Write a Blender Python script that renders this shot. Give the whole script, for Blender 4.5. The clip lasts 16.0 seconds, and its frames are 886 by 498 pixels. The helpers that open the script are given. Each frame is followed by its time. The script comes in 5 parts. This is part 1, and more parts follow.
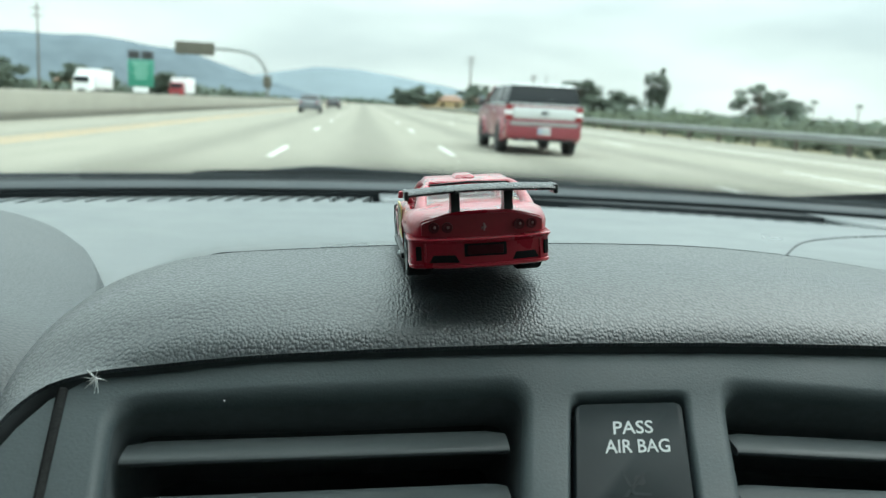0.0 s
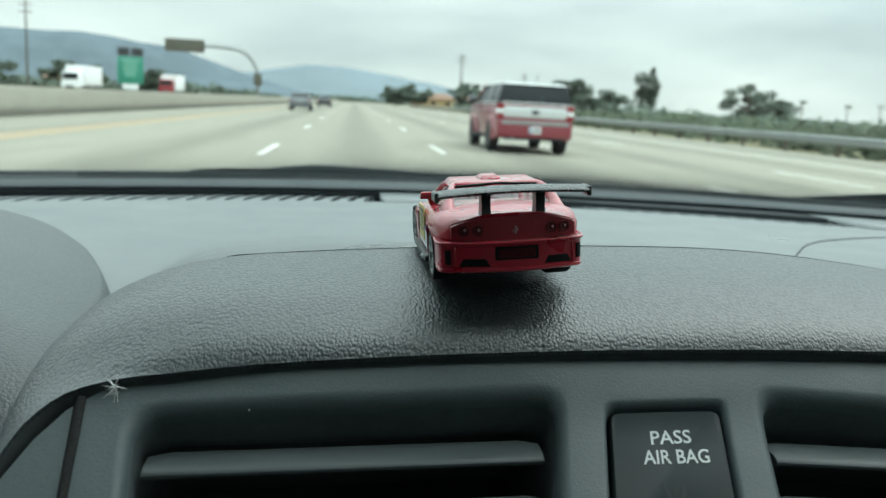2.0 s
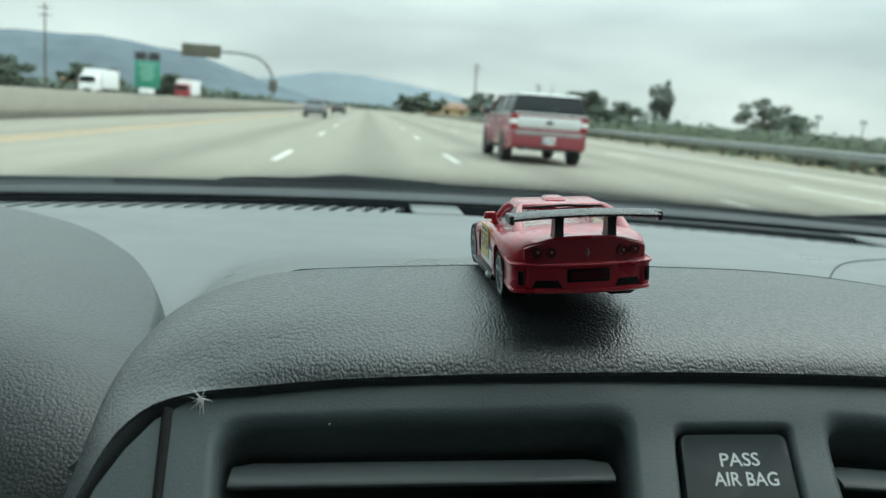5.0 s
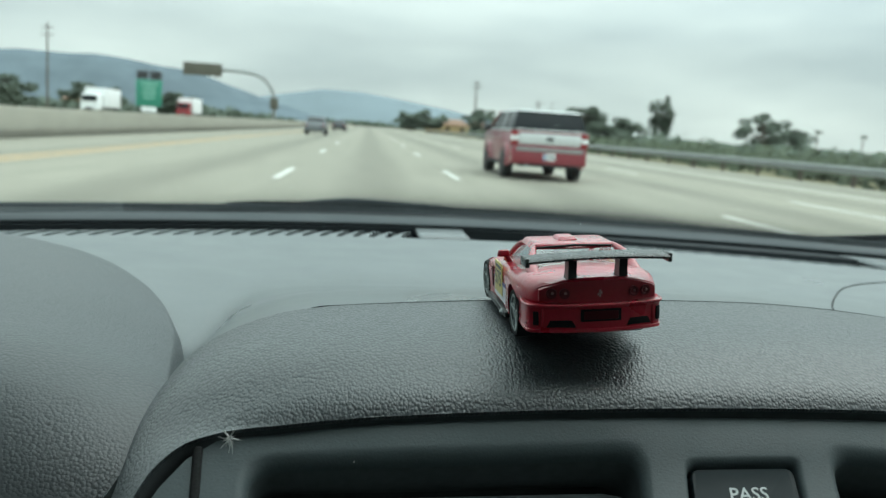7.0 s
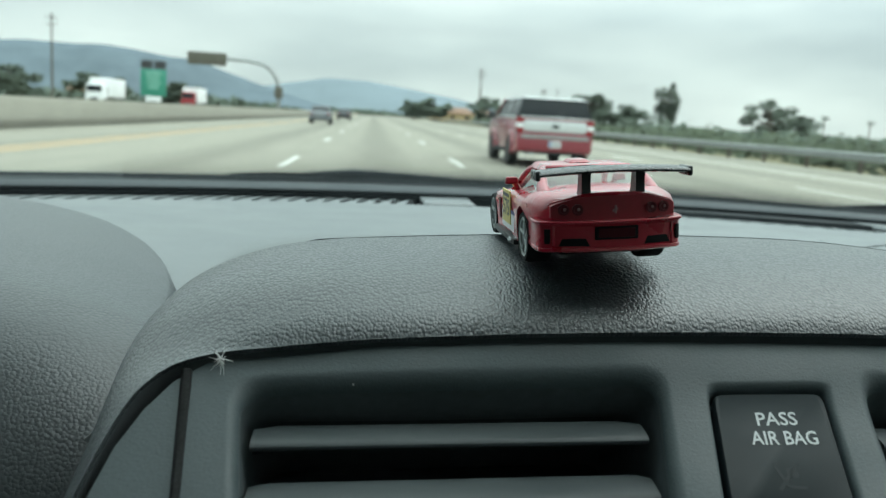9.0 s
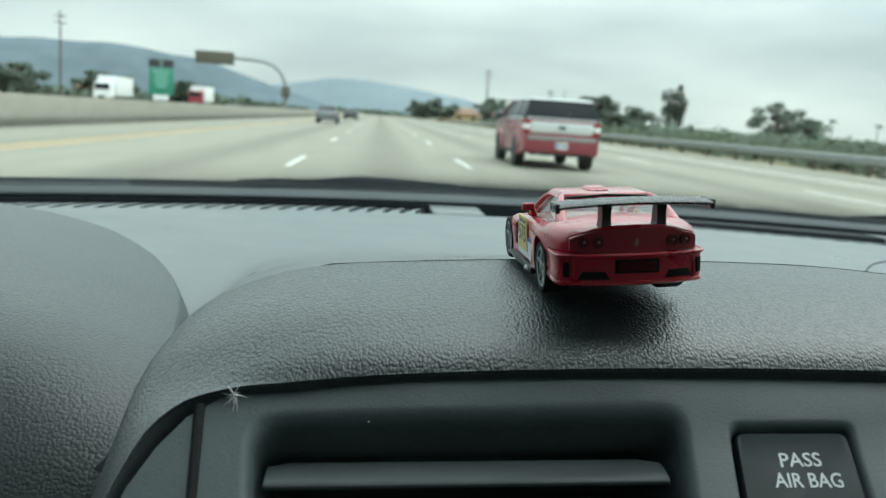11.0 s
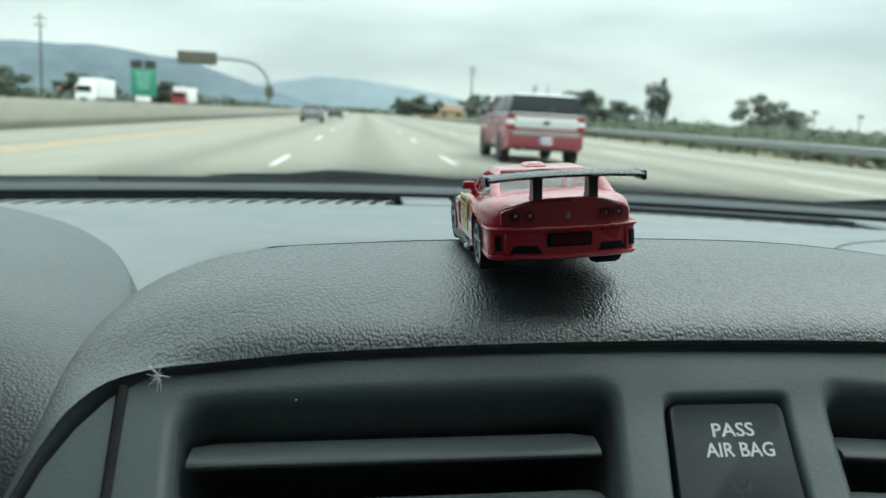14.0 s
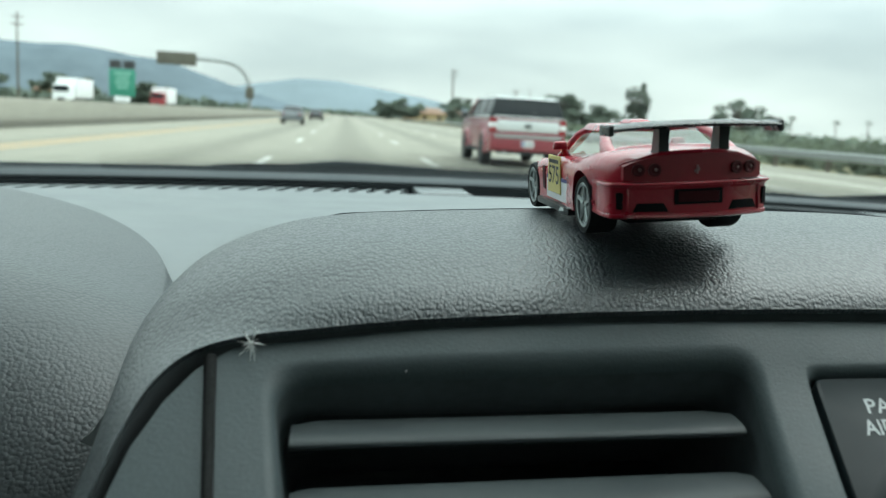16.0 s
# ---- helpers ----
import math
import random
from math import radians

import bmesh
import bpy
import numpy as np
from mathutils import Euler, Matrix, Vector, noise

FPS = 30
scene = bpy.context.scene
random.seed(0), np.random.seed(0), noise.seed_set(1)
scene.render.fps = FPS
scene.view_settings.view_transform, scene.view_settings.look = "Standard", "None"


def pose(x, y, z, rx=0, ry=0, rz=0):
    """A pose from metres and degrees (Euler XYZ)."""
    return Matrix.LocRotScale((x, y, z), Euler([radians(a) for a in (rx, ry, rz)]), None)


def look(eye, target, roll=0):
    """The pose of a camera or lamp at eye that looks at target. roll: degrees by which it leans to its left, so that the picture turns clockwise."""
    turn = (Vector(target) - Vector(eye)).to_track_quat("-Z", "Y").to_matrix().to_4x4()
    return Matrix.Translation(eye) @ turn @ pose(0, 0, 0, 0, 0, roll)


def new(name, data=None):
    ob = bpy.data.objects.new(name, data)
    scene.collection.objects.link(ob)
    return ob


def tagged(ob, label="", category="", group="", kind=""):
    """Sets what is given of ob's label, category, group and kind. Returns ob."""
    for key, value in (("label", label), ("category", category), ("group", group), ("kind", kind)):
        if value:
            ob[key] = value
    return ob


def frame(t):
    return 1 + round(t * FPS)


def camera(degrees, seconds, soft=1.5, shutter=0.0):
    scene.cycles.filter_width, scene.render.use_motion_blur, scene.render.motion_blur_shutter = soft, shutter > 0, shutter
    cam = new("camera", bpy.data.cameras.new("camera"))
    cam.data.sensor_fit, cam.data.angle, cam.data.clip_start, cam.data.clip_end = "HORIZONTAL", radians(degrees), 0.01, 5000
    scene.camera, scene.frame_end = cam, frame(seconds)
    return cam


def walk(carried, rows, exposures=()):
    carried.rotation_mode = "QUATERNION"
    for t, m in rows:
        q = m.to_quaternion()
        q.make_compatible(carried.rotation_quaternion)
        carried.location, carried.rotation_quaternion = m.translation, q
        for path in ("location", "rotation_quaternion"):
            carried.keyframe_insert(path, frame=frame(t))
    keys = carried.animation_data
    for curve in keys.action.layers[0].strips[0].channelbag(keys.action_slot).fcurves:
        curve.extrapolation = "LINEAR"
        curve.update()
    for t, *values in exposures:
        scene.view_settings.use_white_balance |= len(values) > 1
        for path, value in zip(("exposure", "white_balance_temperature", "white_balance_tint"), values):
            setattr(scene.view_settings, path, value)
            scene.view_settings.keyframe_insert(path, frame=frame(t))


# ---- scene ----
cam = camera(55.66, 16.0, 1.35)
PATH = [
    (0, -0.02698, -0.17973, 1.07539, 80.334, -2.837, -5.361),
    (0.5, -0.03703, -0.17288, 1.07220, 80.377, -3.421, -5.105),
    (1, -0.03327, -0.17132, 1.07330, 80.353, -3.465, -5.114),
    (1.5, -0.03391, -0.17356, 1.07786, 80.521, -3.282, -5.414),
    (2, -0.03483, -0.17297, 1.07501, 80.268, -3.091, -5.985),
    (2.5, -0.04004, -0.17518, 1.08109, 80.787, -3.899, -5.832),
    (3, -0.04414, -0.17423, 1.07842, 80.493, -3.979, -5.720),
    (3.5, -0.04675, -0.17556, 1.08521, 81.320, -4.534, -5.762),
    (4, -0.04054, -0.18437, 1.08744, 81.831, -3.552, -5.441),
    (4.2, -0.04948, -0.17485, 1.07704, 80.749, -4.008, -5.131),
    (6.3, -0.03941, -0.18701, 1.08298, 81.787, -3.804, -4.890),
    (6.5, -0.03565, -0.19249, 1.09148, 82.385, -3.088, -5.459),
    (7, -0.05363, -0.18129, 1.08388, 81.920, -3.743, -5.025),
    (7.5, -0.05669, -0.18034, 1.08034, 82.167, -3.536, -4.807),
    (8, -0.05222, -0.17545, 1.07777, 81.891, -3.409, -4.489),
    (8.5, -0.05295, -0.17125, 1.07116, 81.106, -3.324, -4.459),
    (9, -0.05162, -0.17214, 1.06663, 81.126, -3.430, -4.697),
    (9.2, -0.04875, -0.17423, 1.06966, 81.265, -3.668, -4.828),
    (11.3, -0.05572, -0.16746, 1.07258, 81.044, -3.807, -4.221),
    (11.5, -0.05650, -0.16772, 1.07169, 80.953, -3.692, -4.398),
    (12, -0.05045, -0.16590, 1.06362, 80.641, -3.543, -4.909),
    (12.5, -0.03980, -0.16265, 1.07233, 81.553, -3.514, -4.990),
    (13, -0.03901, -0.16717, 1.07698, 81.741, -2.859, -4.915),
    (13.5, -0.04393, -0.15910, 1.06816, 80.833, -2.879, -5.660),
    (14, -0.04206, -0.16750, 1.06864, 80.977, -2.927, -5.270),
    (14.5, -0.04696, -0.16417, 1.06397, 80.992, -3.159, -5.320),
    (15, -0.04331, -0.16172, 1.06899, 81.851, -2.150, -6.557),
    (15.5, -0.05836, -0.15688, 1.06541, 81.437, -3.154, -5.578),
    (16, -0.06486, -0.14879, 1.05608, 81.250, -3.364, -6.566),
]
walk(cam, [(t, pose(x, y, z, rx, ry, rz)) for t, x, y, z, rx, ry, rz in PATH],
     [(0.0, 0.52), (0.5, 0.42), (2.0, 0.29), (3.0, 0.30), (3.5, 0.35), (4.0, 0.15), (6.5, 0.13), (7.0, 0.10), (7.5, 0.16), (8.5, 0.14), (9.0, 0.22), (11.5, 0.18), (12.5, 0.27), (13.0, 0.20), (14.0, 0.32), (14.5, 0.28), (15.0, 0.40), (15.5, 0.27), (16.0, 0.36)])
cam.data.dof.use_dof = True
cam.data.dof.focus_distance = 0.212
cam.data.dof.aperture_fstop = 26.0


# ---- world, sun ----
SUN_EL, SUN_ROT = 53.0, 76.0
world = bpy.data.worlds.new("overcast_sky")
scene.world = world
world.use_nodes = True
wn, wl = world.node_tree.nodes, world.node_tree.links
wn.clear()
w_out = wn.new("ShaderNodeOutputWorld")
w_bg = wn.new("ShaderNodeBackground")
w_bg.inputs["Strength"].default_value = 0.11
w_sky = wn.new("ShaderNodeTexSky")
w_sky.sky_type = "NISHITA"
w_sky.sun_disc = False
w_sky.sun_elevation = radians(SUN_EL)
w_sky.sun_rotation = radians(SUN_ROT)
w_tc = wn.new("ShaderNodeTexCoord")
w_map = wn.new("ShaderNodeMapping")
w_map.inputs["Scale"].default_value = (1.0, 1.0, 4.5)
w_noise = wn.new("ShaderNodeTexNoise")
w_noise.inputs["Scale"].default_value = 2.6
w_noise.inputs["Detail"].default_value = 5.0
w_noise.inputs["Roughness"].default_value = 0.5
w_ramp = wn.new("ShaderNodeValToRGB")
w_ramp.color_ramp.elements[0].position = 0.34
w_ramp.color_ramp.elements[0].color = (4.95, 6.05, 6.1, 1)
w_ramp.color_ramp.elements[1].position = 0.66
w_ramp.color_ramp.elements[1].color = (7.5, 8.75, 8.45, 1)
w_mix = wn.new("ShaderNodeMix")
w_mix.data_type = "RGBA"
w_mix.inputs["Factor"].default_value = 0.9
wl.new(w_tc.outputs["Generated"], w_map.inputs["Vector"])
wl.new(w_map.outputs["Vector"], w_noise.inputs["Vector"])
wl.new(w_noise.outputs["Fac"], w_ramp.inputs["Fac"])
wl.new(w_sky.outputs["Color"], w_mix.inputs[6])
wl.new(w_ramp.outputs["Color"], w_mix.inputs[7])
w_sep = wn.new("ShaderNodeSeparateXYZ")
w_grad = wn.new("ShaderNodeMapRange")  # an overcast sky is about three times brighter overhead
w_grad.inputs["From Min"].default_value, w_grad.inputs["From Max"].default_value = 0.10, 1.0
w_grad.inputs["To Min"].default_value, w_grad.inputs["To Max"].default_value = 0.94, 3.9
w_mul = wn.new("ShaderNodeVectorMath")
w_mul.operation = "SCALE"
wl.new(w_tc.outputs["Generated"], w_sep.inputs[0])
wl.new(w_sep.outputs["Z"], w_grad.inputs["Value"])
wl.new(w_mix.outputs[2], w_mul.inputs[0])
wl.new(w_grad.outputs["Result"], w_mul.inputs["Scale"])
wl.new(w_mul.outputs["Vector"], w_bg.inputs["Color"])
wl.new(w_bg.outputs["Background"], w_out.inputs["Surface"])

sun = new("sun", bpy.data.lights.new("sun", "SUN"))
sun.data.energy = 1.0
sun.data.angle = radians(60)
sun.data.color = (1.0, 0.99, 0.96)
sun.matrix_world = look((0.58 * 50, 0.14 * 50, 0.80 * 50), (0, 0, 0))


# ---- materials ----
def material(name, color, rough=0.5, metal=0.0, spec=0.5, vary=0.12, fine=120.0, coarse=9.0,
             bump=0.0, depth=0.0005, grain="noise", coat=0.0, rough_vary=0.08, stretch=(1, 1, 1), ior=1.5, coat_rough=0.12, polish=1.0):
    """A surface with colour variation at a fine and a coarse scale (per metre) and fine relief."""
    m = bpy.data.materials.new(name)
    m.use_nodes = True
    n, l = m.node_tree.nodes, m.node_tree.links
    b = n["Principled BSDF"]
    b.inputs["Metallic"].default_value = metal
    b.inputs["Specular IOR Level"].default_value = spec
    b.inputs["IOR"].default_value = ior
    b.inputs["Coat Weight"].default_value = coat
    b.inputs["Coat Roughness"].default_value = coat_rough
    tc = n.new("ShaderNodeTexCoord")
    mp = n.new("ShaderNodeMapping")
    mp.inputs["Scale"].default_value = stretch
    l.new(tc.outputs["Object"], mp.inputs["Vector"])
    n1, n2 = n.new("ShaderNodeTexNoise"), n.new("ShaderNodeTexNoise")
    n1.inputs["Scale"].default_value, n2.inputs["Scale"].default_value = fine, coarse
    n1.inputs["Detail"].default_value = n2.inputs["Detail"].default_value = 4
    for q in (n1, n2):
        l.new(mp.outputs["Vector"], q.inputs["Vector"])
    add = n.new("ShaderNodeMath")
    add.operation = "ADD"
    l.new(n1.outputs["Fac"], add.inputs[0])
    l.new(n2.outputs["Fac"], add.inputs[1])
    rng = n.new("ShaderNodeMapRange")
    rng.inputs["From Min"].default_value, rng.inputs["From Max"].default_value = 0.6, 1.4
    rng.inputs["To Min"].default_value, rng.inputs["To Max"].default_value = 1 - vary, 1 + vary
    l.new(add.outputs[0], rng.inputs["Value"])
    mul = n.new("ShaderNodeVectorMath")
    mul.operation = "SCALE"
    mul.inputs[0].default_value = color
    l.new(rng.outputs["Result"], mul.inputs["Scale"])
    l.new(mul.outputs["Vector"], b.inputs["Base Color"])
    rr = n.new("ShaderNodeMapRange")
    rr.inputs["From Min"].default_value, rr.inputs["From Max"].default_value = 0.3, 0.7
    rr.inputs["To Min"].default_value = max(0.02, rough - rough_vary)
    rr.inputs["To Max"].default_value = min(1.0, rough + rough_vary)
    l.new(n2.outputs["Fac"], rr.inputs["Value"])
    l.new(rr.outputs["Result"], b.inputs["Roughness"])
    if bump:
        bp = n.new("ShaderNodeBump")
        bp.inputs["Strength"].default_value = bump
        bp.inputs["Distance"].default_value = depth
        if grain == "leather":
            warp = n.new("ShaderNodeTexNoise")
            warp.inputs["Scale"].default_value = fine * 0.5
            wm = n.new("ShaderNodeVectorMath")
            wm.operation = "MULTIPLY_ADD"
            wm.inputs[1].default_value = (0.5 / fine,) * 3
            l.new(mp.outputs["Vector"], warp.inputs["Vector"])
            l.new(warp.outputs["Color"], wm.inputs[0])
            l.new(mp.outputs["Vector"], wm.inputs[2])
            v1, v2 = n.new("ShaderNodeTexVoronoi"), n.new("ShaderNodeTexVoronoi")
            v1.feature = v2.feature = "F1"
            v1.inputs["Scale"].default_value, v2.inputs["Scale"].default_value = fine, fine * 2.3
            h = n.new("ShaderNodeMath")
            h.operation = "MULTIPLY_ADD"
            h.inputs[1].default_value = 0.14
            for v in (v1, v2):
                l.new(wm.outputs["Vector"], v.inputs["Vector"])
            l.new(v2.outputs["Distance"], h.inputs[0])
            dome = n.new("ShaderNodeMath")  # rounded pebbles with narrow creases between them
            dome.operation = "POWER"
            dome.inputs[1].default_value = 1.6
            l.new(v1.outputs["Distance"], dome.inputs[0])
            l.new(dome.outputs[0], h.inputs[2])
            inv = n.new("ShaderNodeMath")
            inv.operation = "SUBTRACT"
            inv.inputs[0].default_value = 1.0
            l.new(h.outputs[0], inv.inputs[1])
            l.new(inv.outputs[0], bp.inputs["Height"])
            for socket, lo, hi in (("Roughness", rough * (1 - 0.05 * polish), rough * (1 + 0.55 * polish)), ("Specular IOR Level", min(1.0, spec * (1 + 0.06 * polish)), spec * (1 - 0.28 * polish))):
                worn = n.new("ShaderNodeMapRange")  # polished pebble tops, matt creases
                worn.interpolation_type = "SMOOTHSTEP"
                worn.inputs["From Min"].default_value, worn.inputs["From Max"].default_value = 0.22, 0.52
                worn.inputs["To Min"].default_value, worn.inputs["To Max"].default_value = lo, hi
                l.new(h.outputs[0], worn.inputs["Value"])
                l.new(worn.outputs["Result"], b.inputs[socket])
        else:
            l.new(n1.outputs["Fac"], bp.inputs["Height"])
        l.new(bp.outputs["Normal"], b.inputs["Normal"])
    return m


def glass(name, tint=(0.93, 0.97, 0.95), gloss=0.04):
    m = bpy.data.materials.new(name)
    m.use_nodes = True
    n, l = m.node_tree.nodes, m.node_tree.links
    n.clear()
    out, mix = n.new("ShaderNodeOutputMaterial"), n.new("ShaderNodeMixShader")
    tr, gl, lw = n.new("ShaderNodeBsdfTransparent"), n.new("ShaderNodeBsdfGlossy"), n.new("ShaderNodeLayerWeight")
    tr.inputs["Color"].default_value = (*tint, 1)
    gl.inputs["Roughness"].default_value = 0.02
    pw, sc = n.new("ShaderNodeMath"), n.new("ShaderNodeMath")
    pw.operation, sc.operation = "POWER", "MULTIPLY_ADD"
    pw.inputs[1].default_value = 5.0
    sc.inputs[1].default_value, sc.inputs[2].default_value = 0.9, gloss
    l.new(lw.outputs["Facing"], pw.inputs[0])
    l.new(pw.outputs[0], sc.inputs[0])
    l.new(sc.outputs[0], mix.inputs[0])
    l.new(tr.outputs[0], mix.inputs[1])
    l.new(gl.outputs[0], mix.inputs[2])
    l.new(mix.outputs[0], out.inputs["Surface"])
    return m


M_PAD = material("grained_soft_plastic", (0.033, 0.042, 0.045), 0.29, spec=0.74, vary=0.12, fine=1300, coarse=24, bump=1.0, depth=0.00015, grain="leather", stretch=(1.15, 0.8, 1), ior=1.5, polish=0.6)
M_HOOD = material("fine_grained_soft_plastic", (0.030, 0.038, 0.041), 0.34, spec=0.60, vary=0.10, fine=1150, coarse=24, bump=1.0, depth=0.00011, grain="leather", stretch=(0.95, 0.9, 1), polish=0.3)
M_TOP = material("smooth_dash_plastic", (0.088, 0.104, 0.107), 0.34, spec=0.65, vary=0.1, fine=900, coarse=14, bump=0.25, depth=0.0002)
M_PANEL = material("fine_grain_panel_plastic", (0.050, 0.067, 0.071), 0.55, spec=0.34, vary=0.14, fine=1700, coarse=60, bump=0.6, depth=0.00014)
M_SLAT = material("vent_slat_plastic", (0.040, 0.050, 0.052), 0.5, spec=0.34, vary=0.12, fine=1500, coarse=50, bump=0.15, depth=0.0001)
M_BLACK = material("black_plastic", (0.040, 0.047, 0.049), 0.8, spec=0.07, vary=0.2, fine=400, coarse=30)
M_VENT = material("vent_duct_black", (0.062, 0.075, 0.079), 0.7, spec=0.2, vary=0.2, fine=400, coarse=30)
M_RUBBER = material("rubber_and_recess_black", (0.012, 0.013, 0.014), 0.75, spec=0.1, vary=0.2, fine=300, coarse=20)
M_LEDGE = material("ledge_plastic", (0.040, 0.049, 0.053), 0.7, spec=0.25, vary=0.12, fine=400, coarse=20)
M_FRIT = material("dark_glass_border", (0.016, 0.020, 0.022), 0.7, spec=0.1, vary=0.15, fine=300, coarse=20)
M_COWL = material("weathered_cowl_plastic", (0.022, 0.026, 0.028), 0.8, spec=0.08, vary=0.2, fine=200, coarse=15)
M_BUTTON = material("satin_indicator_lens", (0.0100, 0.0160, 0.0178), 0.5, spec=0.12, vary=0.06, fine=900, coarse=60)
M_PRINT = material("pale_grey_print", (0.42, 0.45, 0.45), 0.6, vary=0.05, fine=3000, coarse=300)
M_PRINT_DIM = material("unlit_symbol_print", (0.0115, 0.0180, 0.0200), 0.5, spec=0.12, vary=0.1, fine=3000, coarse=300)
M_JOINT = material("dusty_joint_rubber", (0.017, 0.018, 0.018), 0.85, spec=0.1, vary=0.5, fine=1500, coarse=150)
M_LINT = material("white_lint", (0.75, 0.77, 0.76), 0.8, vary=0.1, fine=2000, coarse=200)
M_RED = material("toy_red_paint", (0.40, 0.012, 0.031), 0.30, spec=0.5, vary=0.10, fine=0.7, coarse=0.12, bump=0.05, depth=0.2, coat=0.7, coat_rough=0.10)
M_DARKRED = material("toy_dark_red_panel", (0.26, 0.009, 0.021), 0.42, spec=0.5, vary=0.15, fine=0.8, coarse=0.15, coat=0.1)
M_PLATE = material("toy_dark_plate", (0.055, 0.005, 0.009), 0.55, spec=0.15, vary=0.15, fine=0.8, coarse=0.15)
M_TOYBLACK = material("toy_black_plastic", (0.010, 0.013, 0.014), 0.34, spec=0.28, vary=0.2, fine=0.8, coarse=0.15, bump=0.05, depth=0.0001)
M_WING = material("worn_toy_black_plastic", (0.016, 0.022, 0.022), 0.30, spec=0.6, vary=0.5, fine=1.2, coarse=0.35, bump=0.12, depth=0.15, rough_vary=0.14)
M_TYRE = material("toy_tyre", (0.012, 0.014, 0.015), 0.7, spec=0.15, vary=0.2, fine=0.8, coarse=0.15)
M_CHROME = material("toy_rim_chrome", (0.26, 0.29, 0.29), 0.38, metal=0.8, vary=0.15, fine=0.8, coarse=0.15)
M_LAMP = material("toy_lamp_paint", (0.10, 0.010, 0.016), 0.45, spec=0.3, vary=0.2, fine=0.8, coarse=0.15)
M_BADGE = material("toy_badge_print", (0.30, 0.17, 0.18), 0.45, vary=0.2, fine=0.8, coarse=0.15)
M_LAMPDOT = material("toy_lamp_centre", (0.34, 0.20, 0.20), 0.3, vary=0.2, fine=0.8, coarse=0.15)
M_YELLOW = material("decal_yellow", (0.62, 0.52, 0.17), 0.45, vary=0.08, fine=0.8, coarse=0.15)
M_WHITE = material("decal_white", (0.70, 0.72, 0.74), 0.45, vary=0.06, fine=0.8, coarse=0.15)
M_BLUE = material("decal_blue", (0.05, 0.06, 0.22), 0.45, vary=0.06, fine=0.8, coarse=0.15)
M_TOYGLASS = glass("toy_clear_window", (0.84, 0.88, 0.87), 0.06)
M_GLASS = glass("windshield_glass", (0.97, 0.99, 0.98), 0.012)
M_SIDE = glass("side_window_glass", (0.85, 0.89, 0.87), 0.02)
# dark glass for unseen driver's-side windows, made up to cut light on the dash
M_TINT = glass("light_cutting_window_glass", (0.16, 0.17, 0.17), 0.02)
M_TRIM = material("cabin_trim", (0.05, 0.052, 0.052), 0.8, vary=0.1, fine=200, coarse=8)
M_HEADLINER = material("headliner_cloth", (0.17, 0.17, 0.165), 0.95, vary=0.08, fine=500, coarse=8)
M_CONCRETE = material("weathered_concrete", (0.40, 0.39, 0.34), 0.9, spec=0.2, vary=0.16, fine=3.0, coarse=0.12, stretch=(1, 0.25, 1))
M_FOOT = material("darker_concrete", (0.30, 0.295, 0.26), 0.92, spec=0.2, vary=0.22, fine=3.0, coarse=0.2, stretch=(1, 0.25, 1))
M_LINE = material("worn_white_line_paint", (0.50, 0.50, 0.46), 0.7, vary=0.12, fine=9.0, coarse=1.2)
M_LINE_Y = material("faded_yellow_line_paint", (0.42, 0.30, 0.165), 0.75, vary=0.2, fine=9.0, coarse=1.2)
M_GROUND = material("dry_grass_ground", (0.15, 0.14, 0.085), 0.95, spec=0.1, vary=0.35, fine=0.6, coarse=0.03)
# leaf green lightened and greyed, with distance haze put into the colour
M_LEAF = material("hazed_green_leaves", (0.095, 0.118, 0.092), 0.8, spec=0.2, vary=0.45, fine=1.5, coarse=0.25)
M_LEAF_DRY = material("dry_shrub_leaves", (0.072, 0.088, 0.058), 0.85, spec=0.2, vary=0.4, fine=1.2, coarse=0.12)
M_BARK = material("grey_brown_bark", (0.10, 0.085, 0.07), 0.9, vary=0.3, fine=8, coarse=1)
M_STEEL = material("galvanised_steel", (0.27, 0.285, 0.28), 0.55, metal=0.6, vary=0.15, fine=6, coarse=0.5)
# aerial haze is mixed into both hill colours, paler for the farther range
M_MOUNTAIN = material("far_hills_haze_tint", (0.122, 0.152, 0.172), 1.0, spec=0.0, vary=0.2, fine=0.012, coarse=0.0025)
M_MOUNTAIN_FAR = material("farther_hills_haze_tint", (0.185, 0.225, 0.247), 1.0, spec=0.0, vary=0.10, fine=0.01, coarse=0.002)
M_SUVRED = material("suv_red_paint", (0.21, 0.026, 0.038), 0.32, spec=0.5, vary=0.06, fine=20, coarse=1.5, coat=0.6)
M_SILVER = material("silver_paint", (0.58, 0.60, 0.60), 0.35, metal=0.3, vary=0.05, fine=20, coarse=2, coat=0.4)
M_DARKGLASS = material("dark_vehicle_glass", (0.012, 0.015, 0.017), 0.15, spec=0.25, vary=0.1, fine=8, coarse=1)
M_GREYCAR = material("grey_car_paint", (0.13, 0.14, 0.15), 0.3, vary=0.06, fine=20, coarse=2, coat=0.5)
M_BLACKCAR = material("black_car_paint", (0.025, 0.027, 0.030), 0.3, vary=0.06, fine=20, coarse=2, coat=0.5)
M_WHITEPAINT = material("white_vehicle_paint", (0.74, 0.75, 0.75), 0.5, vary=0.07, fine=4, coarse=0.7)
M_TAIL = material("red_tail_lens", (0.26, 0.022, 0.025), 0.2, vary=0.1, fine=40, coarse=5)
M_BIGTYRE = material("tyre_rubber", (0.020, 0.021, 0.022), 0.8, vary=0.2, fine=40, coarse=5)
